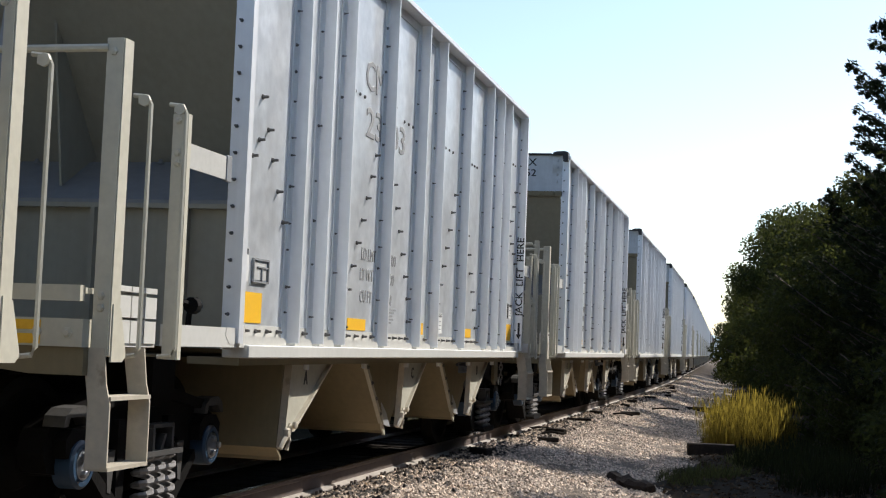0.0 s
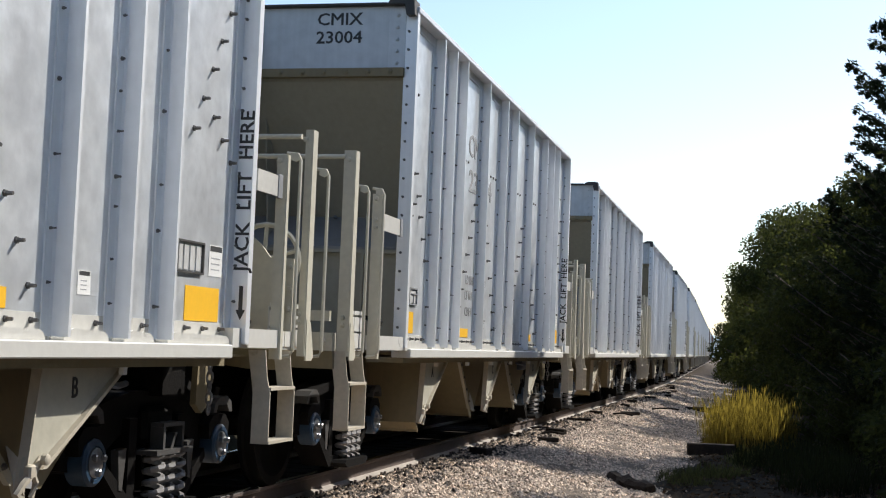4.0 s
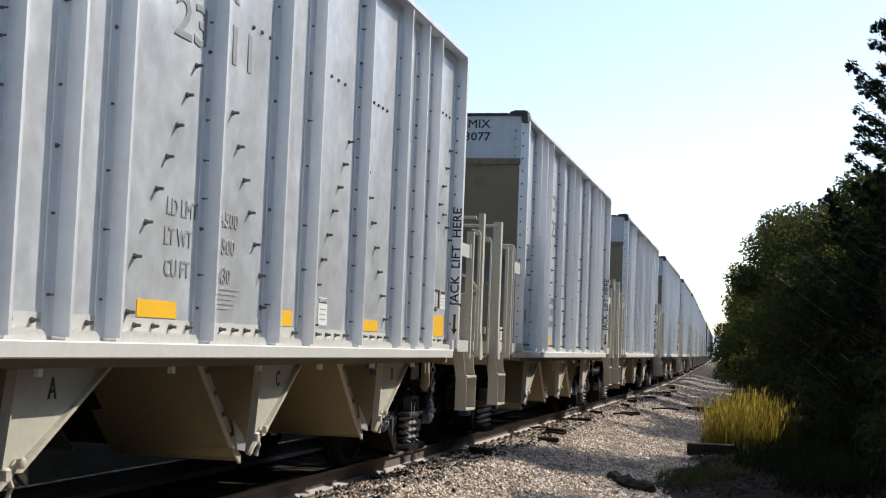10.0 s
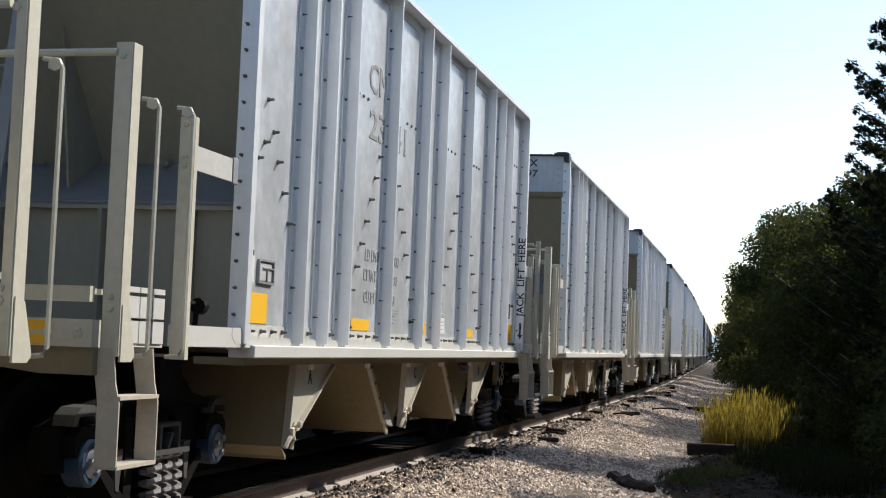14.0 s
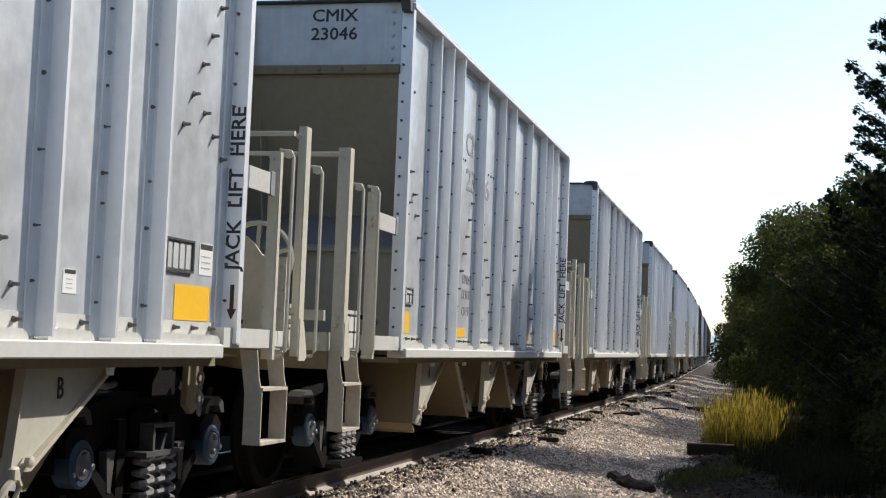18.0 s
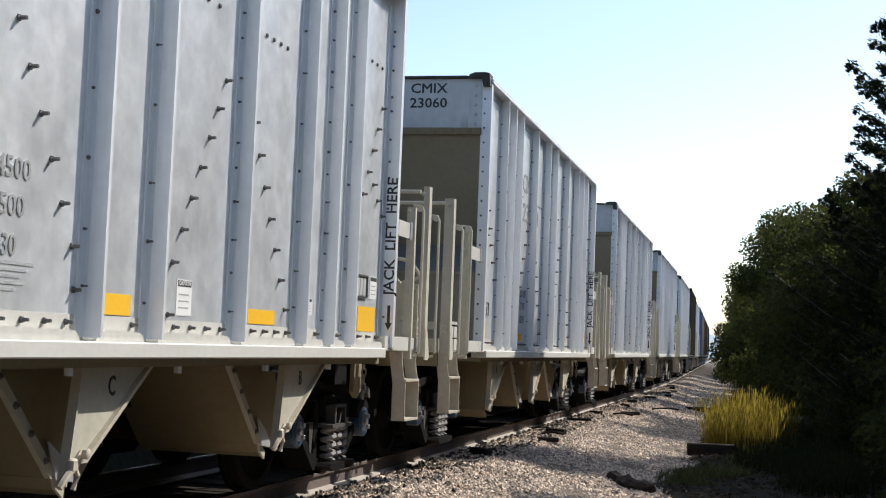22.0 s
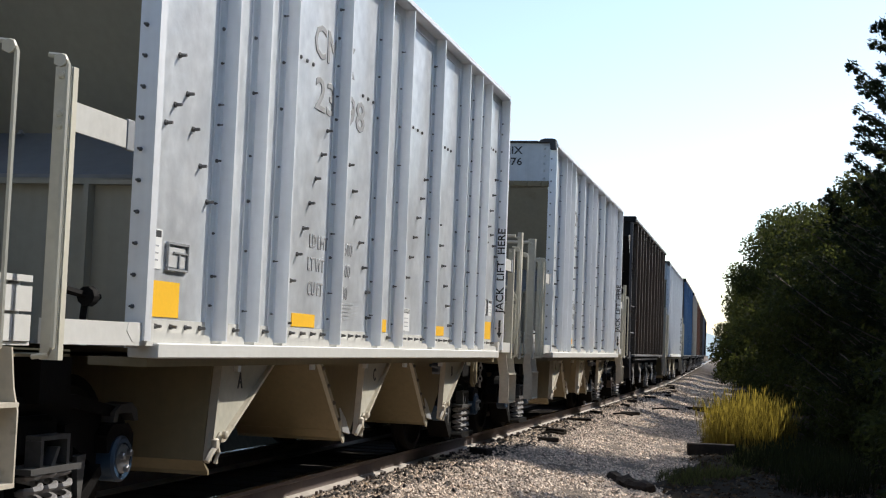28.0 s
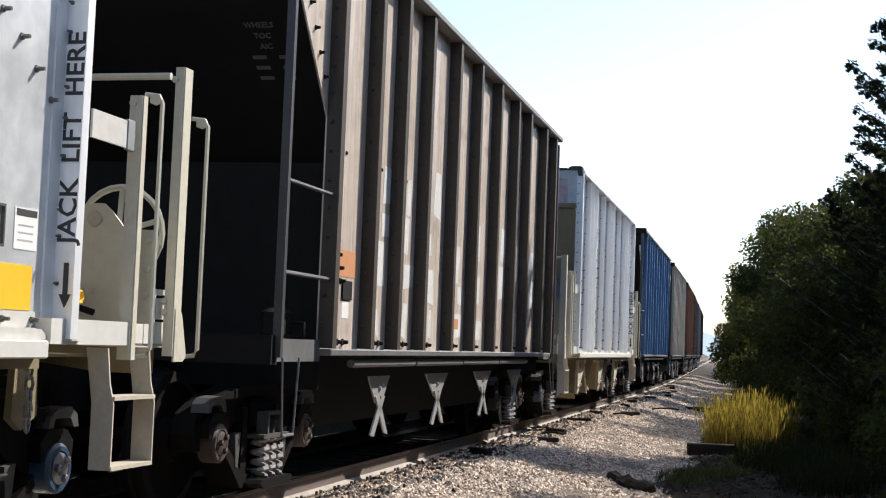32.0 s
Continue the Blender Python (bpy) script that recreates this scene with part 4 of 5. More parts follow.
def ribbed_car(label, side, post, dark, patch, words):
    car = thing("hopper_car", label, "hopper car", "train of hopper cars")
    P = lambda name, shape, mat, text="": part(name, shape, mat, car, text)
    y0, y1, top = -4.73, 5.65, 4.49
    edges = [y0] + RIBS + [y1]
    for a, b in zip(edges, edges[1:]):
        P("side_sheet", Shape().box(1.465, 1.48, a + 0.003, b - 0.003, 1.2, top - 0.05), side)
    sh = Shape()
    sh.box(1.481, 1.6, -0.008, 0.008, 1.22, top - 0.07)
    sh.box(1.585, 1.6, 0.008, 0.09, 1.22, top - 0.07)
    for i in range(13):
        bolt(sh, 1.52, -0.008, 1.4 + i * 0.22, 0.014, 0.03, "y", -1)
    rib = sh.mesh("post", post)
    for y in RIBS + [y0, y1]:
        ob = P("post", rib, None)
        ob.location = (0, y, 0)
    P("side_sheet", Shape().box(-1.46, -1.445, y0, y1, 1.2, top - 0.05), dark)
    for e in (1, -1):
        sh = Shape()
        sh.box(*sorted((e * 1.36, e * 1.62)), -5.55, 6.1, top - 0.07, top, 0.012)
        # chord in light grey: a painted stand-in for the sun's glint along it
        P("top_chord", sh, GUSSET_GREY)
        P("side_sill", Shape().box(*sorted((e * 1.44, e * 1.6)), y0 - 0.03, y1, 1.165, 1.215, 0.006), SILL_GREY if e > 0 else dark)
    # pipe under the sill, in joined lengths
    for k in range(4):
        sh = Shape()
        a = -4.0 + k * 2.02
        sh.tube([(1.52, a, 1.1), (1.52, a + 1.96, 1.1)], 0.035, 8)
        P("air_pipe", sh, SILL_GREY)
    # bolts, marks and stains of light paint on the sheets
    sh = Shape()
    for i in range(6):
        bolt(sh, 1.48, -4.6 + 0.02 * i, 3.55 - i * 0.2, 0.018, 0.05)
        bolt(sh, 1.48, -4.55 + 0.06 * i, 2.25 - i * 0.1, 0.018, 0.05)
    for a, b in zip(edges, edges[1:]):
        for i in range(4):
            bolt(sh, 1.48, a + 0.18 + i * 0.14, 1.27, 0.02, 0.05)
            bolt(sh, 1.48, a + 0.2 + i * 0.1, 2.8 - 0.01 * i, 0.011, 0.015)
    tagged(P("bolts", sh, dark, "rows of dark fastener heads"), kind="stuff")
    if patch:
        rnd = random.Random(4)
        P("paint_patch", Shape().box(1.48, 1.4825, -4.33, -3.86, 1.79, 2.0), ORANGE_FADE, "faded orange paint patch")
        P("paint_patch", Shape().box(1.48, 1.4825, -0.35, -0.02, 1.45, 1.56), ORANGE_FADE, "faded orange paint patch")
        P("paint_patch", Shape().box(1.48, 1.4825, -4.18, -4.0, 1.46, 1.6), PAPER)
        P("card_holder", Shape().box(1.48, 1.495, -4.2, -3.96, 1.61, 1.76), BLACK_CAR)
        for i, b in enumerate(RIBS[:8]):
            z = 1.35
            while z < 2.6:
                h = rnd.uniform(0.14, 0.45)
                w = rnd.uniform(0.1, 0.36)
                q = b + rnd.uniform(0.36, 0.62) + 0.035 * i
                P("graffiti_mark", Shape().prism([(q, z), (q + w, z + rnd.uniform(-0.04, 0.04)), (q + w + rnd.uniform(-0.05, 0.05), z + h), (q + rnd.uniform(-0.03, 0.05), z + h)], "x", 1.48, 1.4822), PALE_SPRAY)
                z += h + rnd.uniform(0.02, 0.22)
    # near and far end: sheet, ladder pole, rungs
    for e, y in ((-1, y0), (1, y1)):
        out = y + e * (0.97 if e < 0 else 0.45)
        P("end_sheet", Shape().box(-1.44, 1.5, *sorted((out, out - e * 0.02)), 4.06, top - 0.02), dark, "black end sheet")
        sh = Shape()
        sh.prism([(out, 4.08), (y - e * 0.75, 2.2), (y - e * 0.75, 2.16), (out, 4.03)], "x", -1.43, 1.46)
        P("slope_sheet", sh, dark)
        P("bulkhead", Shape().box(-1.43, 1.43, *sorted((y - e * 0.2, y - e * 0.22)), 0.9, 2.65), dark)
        sh = Shape()
        sh.prism([(y + e * 0.002, top - 0.072), (y + e * 0.002, 2.98), (out - e * 0.03, 4.02), (out - e * 0.03, top - 0.072)], "x", 1.465, 1.48)
        wing = P("side_wing", sh, side, "light sheet wing at the end")
        sh = Shape()
        for k in range(6):
            bolt(sh, 1.48, y + (out - y) * (0.12 + 0.13 * k), 3.26 + 0.16 * k, 0.013, 0.04)
        tagged(part("wing_bolts", sh, dark, wing), kind="stuff")
        yp = y + e * (0.97 if e < 0 else 0.5)
        sh = Shape()
        sh.box(1.5, 1.56, *sorted((yp, yp + e * 0.05)), 1.15, top - 0.1)
        P("ladder_pole", sh, POLE_GREY)
        for z in (1.74, 2.38):
            sh = Shape()
            sh.tube([(1.53, yp, z), (1.55, y, z)], 0.016, 6)
            P("rung", sh, SILL_GREY)
        P("end_sill", Shape().box(-1.5, 1.52, *sorted((yp, yp + e * 0.12)), 1.1, 1.3), dark)
        P("platform_sill", Shape().box(1.42, 1.5, *sorted((y, yp)), 1.12, 1.28), SILL_GREY)
        sh = Shape()
        sh.box(1.2, 1.34, *sorted((y + e * 0.15, y + e * 0.5)), 1.28, 1.5, 0.03)
        sh.tube([(1.35, y + e * 0.2, 1.4), (1.45, y + e * 0.25, 1.4), (1.45, y + e * 0.25, 1.3)], 0.015, 6)
        P("brake_rigging", sh, dark)
        sh = Shape()
        for ya, yb in ((yp, yp), (yp - e * 0.34, yp - e * 0.22)):
            sh.tube([(1.56, ya, 1.15), (1.58, yb, 0.62)], 0.008, 6)
        sh.tube([(1.58, yp, 0.62), (1.58, yp - e * 0.22, 0.62)], 0.012, 6)
        P("sill_step", sh, SILL_GREY)
        sh = Shape()
        sh.box(-0.12, 0.12, *sorted((e * 6.2, e * 6.74)), 0.76, 0.98, 0.03)
        P("coupler", sh, STEEL_DARK)
        truck(car, e * 4.85)
    P("corner_cap", Shape().box(1.3, 1.63, -5.78, -5.551, top - 0.12, top + 0.015, 0.012), dark)
    P("end_chord", Shape().box(-1.44, 1.299, -5.76, -5.6, top - 0.019, top + 0.02, 0.01), dark)
    P("centre_sill", Shape().box(-0.25, 0.25, -6.3, 6.3, 0.74, 1.15), STEEL_DARK)
    sh = Shape()
    sh.prism([(-4.6, 1.15), (4.9, 1.15), (3.8, 0.55), (-3.6, 0.55)], "x", -1.05, 1.05)
    P("hopper", sh, dark, "black discharge hopper")
    for y in (-2.72, -0.54, 1.79, 3.9):
        sh = Shape()
        w = 0.34 if y < -2 else 0.5
        sh.prism([(y - w, 0.98), (y + w, 0.98), (y + 0.1, 0.74), (y - 0.1, 0.74)], "x", 1.385, 1.4)
        for a, b in ((-0.09, 0.22), (0.09, -0.22)):
            sh.add([(1.4, y + a - 0.06, 0.8), (1.415, y + a - 0.06, 0.8), (1.415, y + b - 0.06, 0.47), (1.4, y + b - 0.06, 0.47), (1.4, y + a + 0.06, 0.8), (1.415, y + a + 0.06, 0.8), (1.415, y + b + 0.06, 0.45), (1.4, y + b + 0.06, 0.45)],
                   [(0, 1, 2, 3), (7, 6, 5, 4), (0, 4, 5, 1), (1, 5, 6, 2), (2, 6, 7, 3), (3, 7, 4, 0)])
        bolt(sh, 1.4, y, 0.87, 0.02, 0.02)
        bolt(sh, 1.4, y + 0.12, 0.92, 0.016, 0.02)
        P("hopper_gusset", sh, GUSSET_GREY, "grey crossed gusset")
    if words:
        for text, xx, z, size in (("87006", 1.08, 4.29, 0.155),):
            P("lettering", spin(lettering(text, size, PAPER, 1.15), xx, -5.703, z, FRONT), None)
        # rows of print on the slope sheet, which leans over the end platform
        for k in range(6):
            row = pose(1.1 + 0.012 * k, -5.275 + 0.061 * k, 3.561 - 0.066 * k, 132.4)
            if k < 3:
                P("lettering", lettering(("WHEELS", "TOC", "AIC")[k], 0.062, DULL_INK), None).matrix_local = row
            else:
                for a, b in ((-0.14, -0.03), (0.07, 0.14)):
                    P("small_print", Shape().box(a, b, -0.015, 0.015, 0, 0.002), DULL_INK).matrix_local = row
    return car


def recolour(car, swaps):
    """Other paint for a copy of a car."""
    for ob in car.children_recursive:
        m = ob.data.materials[0]
        if m in swaps:
            ob.material_slots[0].link = "OBJECT"
            ob.material_slots[0].material = swaps[m]


n0 = len(wheels)
brown = ribbed_car("brown steel hopper car with black ends and white graffiti", BROWN_SHEET, BROWN_CAR, BLACK_CAR, True, True)
WHEELS += wheels[n0:]
recolour(brown, {BLUE_CAP: RUST_CAP, CAP_STEEL: RUST_CAP})
CARS.append((brown, 14))
kids = [brown, *brown.children_recursive]
slots = [(kids.index(a), y) for a, y in wheels[n0:]]
for i, text, swaps in ((16, "blue ribbed steel hopper car", {BROWN_SHEET: BLUE_CAR, BROWN_CAR: BLUE_CAR}),
                       (17, "tan grey steel hopper car streaked with rust", {BROWN_SHEET: TAN_CAR, BROWN_CAR: TAN_CAR}),
                       (18, "rusty red brown steel hopper car", {BROWN_SHEET: RUST_CAR, BROWN_CAR: RUST_CAR}),
                       (19, "dark brown steel hopper car", {}),
                       (20, "slate blue steel hopper car", {BROWN_SHEET: SLATE_CAR, BROWN_CAR: SLATE_CAR}),
                       (21, "black steel hopper car at the end of the train", {BROWN_SHEET: BLACK_CAR, BROWN_CAR: BLACK_CAR})):
    c = copy_thing(brown, Matrix())
    kk = [c, *c.children_recursive]
    WHEELS += [(kk[a], y) for a, y in slots]
    recolour(c, swaps)
    tagged(c, text)
    CARS.append((c, i))


# ---- ground and track ----
def strip(name, cols, s0, s1, n, material, kind="structure", label="", category="", power=1):
    """A sheet along the track; cols are pairs of x and z."""
    v, f = [], []
    m = len(cols)
    for i in range(n + 1):
        s = s0 + (s1 - s0) * (i / n) ** power
        for x, z in cols:
            v.append(on_track(s, x, z)[0])
    for i in range(n):
        for j in range(m - 1):
            a = i * m + j
            f.append((a, a + 1, a + m + 1, a + m))
    me = bpy.data.meshes.new(name)
    me.from_pydata(v, [], f)
    me.materials.append(material)
    return tagged(new(name, me), label, category, "", kind)


# the left side is raised into an added bank that blocks light
BED = [(-4000, 1.0), (-60, 1.8), (-9, 2.2), (-5, 1.5), (-3.5, 0.5), (-2.9, -0.5), (-1.75, -0.17), (-0.9, -0.14), (0.85, -0.14), (0.95, -0.1), (1.5, -0.11), (1.8, -0.17), (2.3, -0.29), (3.0, -0.41), (4.4, -0.46), (6, -0.45), (60, -0.5), (4000, -1.0)]


def bed_z(x):
    return float(np.interp(x, [a for a, b in BED], [b for a, b in BED]))


strip("ground", BED, -80, 1100, 400, BALLAST, label="grey stone ballast and dry soil beside the track", category="ground")
# dark strip that paints the shade beneath the cars
strip("track_ballast", [(-2.6, -0.41), (-1.75, -0.166), (-0.9, -0.136), (0.78, -0.136)], -20, 300, 120, SHADED_BED, label="ballast between the rails, darkened for the train's shade", category="ground")
# dark cover of the added bank; it keeps the underside of the train black
strip("bank", [(-60, 1.804), (-9, 2.204), (-5, 1.505), (-3.5, 0.506), (-2.9, -0.494)], -40, 400, 100, BANK, label="added dark bank behind the train, keeps light from under it", category="bank")
RAIL = [(-0.07, -0.185), (0.07, -0.185), (0.07, -0.172), (0.012, -0.15), (0.009, -0.045), (0.036, -0.03), (0.037, -0.006), (-0.037, -0.006), (-0.036, -0.03), (-0.009, -0.045), (-0.012, -0.15), (-0.07, -0.172)]
HEAD = [(-0.037, -0.0055), (0.037, -0.0055), (0.03, 0.0), (-0.03, 0.0)]
track = thing("track_bed", "straight timbered railway track on grey ballast", "railway track", kind="structure")
for e in (1, -1):
    r = strip("rail", [(e * 0.755 + a, b + LIFT) for a, b in RAIL + RAIL[:1]], -20, 420, 160, RAIL_STEEL, "", "worn steel running rail")
    r.parent = track
    h = strip("rail_head", [(e * 0.755 + a, b + LIFT) for a, b in HEAD + HEAD[:1]], -20, 420, 160, RAIL_TOP, "", "bright polished rail head")
    h.parent = track
for e in (1, -1):
    b = strip("rail_base", [(e * 0.755 - 0.072, LIFT - 0.18), (e * 0.755 - 0.072, LIFT - 0.168), (e * 0.755 - 0.014, LIFT - 0.144), (e * 0.755 + 0.014, LIFT - 0.144), (e * 0.755 + 0.072, LIFT - 0.168), (e * 0.755 + 0.072, LIFT - 0.18)], -20, 300, 120, SUNLIT_RAIL_FOOT, "", "dusty foot of the rail, sunlight painted into its colour")
    b.parent = track
sh = Shape()
sh.box(-1.28, 1.28, -0.115, 0.115, -0.36, -0.19, 0.012)
tie = sh.mesh("tie", TIE_WOOD)
sh = Shape()
sh.box(-0.17, 0.17, -0.09, 0.09, -0.1895, -0.1855)
for a in (-0.12, 0.1):
    for b in (-0.06, 0.06):
        sh.box(a - 0.012, a + 0.012, b - 0.012, b + 0.012, -0.1855, -0.145)
plate = sh.mesh("tie_plate", RAIL_STEEL)
rnd = random.Random(3)
for i in range(110):
    ob = part("tie", tie, None, track)
    s = 3 + i * 0.53
    ob.matrix_world = track_pose(s, rnd.uniform(-0.04, 0.04), LIFT - rnd.uniform(0.0, 0.008)) @ pose(0, 0, 0, 0, 0, rnd.uniform(-1, 1))
    if 8 < s < 42:
        ob = part("tie_plate", plate, None, track)
        ob.matrix_world = track_pose(s, 0.755, LIFT + 0.001)


# ---- loose stones of the ballast ----
def stones(name, s0, s1, x0, x1, count, size, seed, material):
    g = np.random.default_rng(seed)
    base = np.array([(1, 0, 0), (-1, 0, 0), (0, 1, 0), (0, -1, 0), (0, 0, 1), (0, 0, -0.7)])
    tri = np.array([(0, 2, 4), (2, 1, 4), (1, 3, 4), (3, 0, 4), (2, 0, 5), (1, 2, 5), (3, 1, 5), (0, 3, 5)])
    s = s0 + (s1 - s0) * g.random(count) ** 1.4
    x = g.uniform(x0, x1, count) + 0.12 * g.exponential(1.0, count) * (g.random(count) < 0.2)
    z = np.interp(x, [a for a, b in BED], [b for a, b in BED])
    z = z + (0.014 * np.sin(1.9 * s + 2.3 * x) + 0.012 * np.sin(0.73 * s - 3.1 * x + 2)) * np.sin(2.7 * x - 0.8 * s + 1) * np.clip((x - 1.2) / 0.8, 0, 1)
    r = size * g.uniform(0.45, 1.45, count)
    a = g.uniform(0, 6.283, count)
    v = base[None] * (1 + g.uniform(-0.35, 0.35, (count, 6, 3))) + g.uniform(-0.3, 0.3, (count, 6, 3))
    v *= r[:, None, None] * np.array((1, 0.85, 0.62))
    c, n = np.cos(a)[:, None], np.sin(a)[:, None]
    vx, vy = v[:, :, 0] * c - v[:, :, 1] * n, v[:, :, 0] * n + v[:, :, 1] * c
    ang = s / RADIUS
    rad = RADIUS + CENTRE + x
    v = np.stack([vx + (-RADIUS + rad * np.cos(ang))[:, None], vy + (rad * np.sin(ang))[:, None], v[:, :, 2] + (z + r * 0.25)[:, None]], 2).reshape(-1, 3)
    f = (tri[None] + 6 * np.arange(count)[:, None, None]).reshape(-1, 3)
    me = bpy.data.meshes.new(name)
    me.from_pydata(v.tolist(), [], f.tolist())
    me.materials.append(material)
    return tagged(new(name, me), "loose grey and tan crushed ballast stones", "gravel", kind="stuff")


stones("ballast_stones", 9, 32, 0.86, 3.5, 62000, 0.025, 1, STONE)
stones("ballast_stones", 30, 90, 0.9, 3.65, 32000, 0.036, 2, STONE)
stones("oily_stones", 9, 60, 0.84, 1.5, 5000, 0.034, 3, OIL_STONE)


# ---- plants ----
def cards(centre, direction, length, width, seed):
    """Small leaves as bent diamonds: places, ways and sizes in, points and faces out."""
    g = np.random.default_rng(seed)
    n = len(centre)
    d = direction / (np.linalg.norm(direction, axis=1, keepdims=True) + 1e-9)
    o = np.cross(d, g.normal(size=(n, 3)))
    o /= np.linalg.norm(o, axis=1, keepdims=True) + 1e-9
    l, w = length[:, None], width[:, None]
    u = np.cross(d, o)
    v = np.stack([centre - d * l * 0.5, centre + o * w * 0.5 + u * w * 0.15, centre + d * l * 0.5, centre - o * w * 0.5 + u * w * 0.15], 1).reshape(-1, 3)
    f = (np.array([(0, 1, 2, 3)])[None] + 4 * np.arange(n)[:, None, None]).reshape(-1, 4)
    return v, f


def card_mesh(name, v, f, material):
    me = bpy.data.meshes.new(name)
    me.from_pydata(v.tolist(), [], f.tolist())
    me.materials.append(material)
    return me


def broad_tree(seed, height, radius, leaves, size, low=0.1):
    """A bushy tree: trunk, limbs that fork, and leaves in clumps round the limbs' ends."""
    g = np.random.default_rng(seed)
    wood = Shape()
    lean = g.uniform(-0.1, 0.1, 2)
    wood.tube([(lean[0] * h * h / height, lean[1] * h * h / height, h) for h in np.linspace(-0.3, height * 0.75, 6)], 0.07 * radius / 2, 7)
    clumps = []
    for i in range(34):
        h = height * g.uniform(low, 0.95)
        k = math.sqrt(max(0.05, 1 - ((h / height - 0.42) / 0.62) ** 2))
        a = g.uniform(0, 6.283)
        r = radius * k * g.uniform(0.55, 1.0)
        tip = (r * math.cos(a), r * math.sin(a), h)
        root = (0, 0, max(0.2, h - r * 0.7))
        mid = (tip[0] * 0.5, tip[1] * 0.5, (tip[2] + root[2]) / 2 + 0.1)
        wood.tube([root, mid, tip], 0.022, 5)
        clumps.append((tip, 0.24 * radius * g.uniform(0.7, 1.25)))
        clumps.append((mid, 0.26 * radius * g.uniform(0.7, 1.2)))
    per = leaves // len(clumps)
    cs, ds = [], []
    for (x, y, z), r in clumps:
        q = g.normal(size=(per, 3))
        q /= np.linalg.norm(q, axis=1, keepdims=True)
        q *= r * g.uniform(0.35, 1.15, (per, 1)) ** 0.7
        cs.append(q * (1, 1, 0.8) + (x, y, z))
        ds.append(q + g.normal(size=(per, 3)) * r * 0.7 + (0, 0, -0.1))
    cs, ds = np.concatenate(cs), np.concatenate(ds)
    keep = cs[:, 2] > 0.05
    cs, ds = cs[keep], ds[keep]
    l = size * g.uniform(0.6, 1.3, len(cs))
    return wood, cards(cs, ds, l, l * 0.6, seed)


def cedar_tree(seed, height, radius, sprays):
    """A cedar: a straight stem, upswept boughs with side twigs, and fine sprays close along the twigs."""
    g = np.random.default_rng(seed)
    wood = Shape()
    wood.tube([(0, 0, -0.3), (0.05, 0, height * 0.5), (0, 0.05, height)], 0.1, 7)
    cs, ds = [], []
    boughs, twigs = 230, 12
    n = sprays // (boughs * twigs)
    for i in range(boughs):
        h = height * (0.05 + 0.93 * (i / boughs))
        a = i * 2.4 + g.uniform(-0.3, 0.3)
        r = radius * (1.05 - 0.8 * (h / height) ** 1.5) * g.uniform(0.5, 1.0) * (1.3 if i % 11 == 0 else 1.0)
        t = np.linspace(0.0, 1, 7)
        rise = g.uniform(0.2, 0.5)
        bough = np.stack([np.cos(a) * r * t, np.sin(a) * r * t, h + r * (0.05 * t + rise * t * t)], 1)
        wood.tube([tuple(p) for p in bough[::2]], 0.014, 4)
        for j in range(twigs):
            k = 0.2 + 0.8 * (j + g.random()) / twigs
            root = np.array([np.interp(k, t, bough[:, q]) for q in range(3)])
            b = a + (1 if j % 2 else -1) * g.uniform(0.3, 1.1) * (1.25 - k)
            way = np.array([np.cos(b), np.sin(b), g.uniform(0.1, 0.9)])
            length = (0.13 + 0.38 * (1.1 - k)) * g.uniform(0.6, 1.2) * (0.5 + 0.5 * r / radius)
            m = g.random((n, 1)) ** 0.8
            bend = np.array([0, 0, -0.1]) * m * m
            cs.append(root + way * length * m + bend + g.normal(size=(n, 3)) * (0.012 + 0.05 * (1 - m)))
            ds.append(way + g.normal(size=(n, 3)) * 0.55)
    cs, ds = np.concatenate(cs), np.concatenate(ds)
    l = 0.08 * g.uniform(0.5, 1.4, len(cs))
    return wood, cards(cs, ds, l, l * 0.3, seed)


def plant(name, made, leaf, label, category, group, m):
    wood, (v, f) = made
    t = thing(name, label, category, group, m=m)
    part("trunk", wood, BARK, t, "rough brown trunk and limbs")
    part("crown", card_mesh("crown", v, f, leaf), leaf, t)
    return t


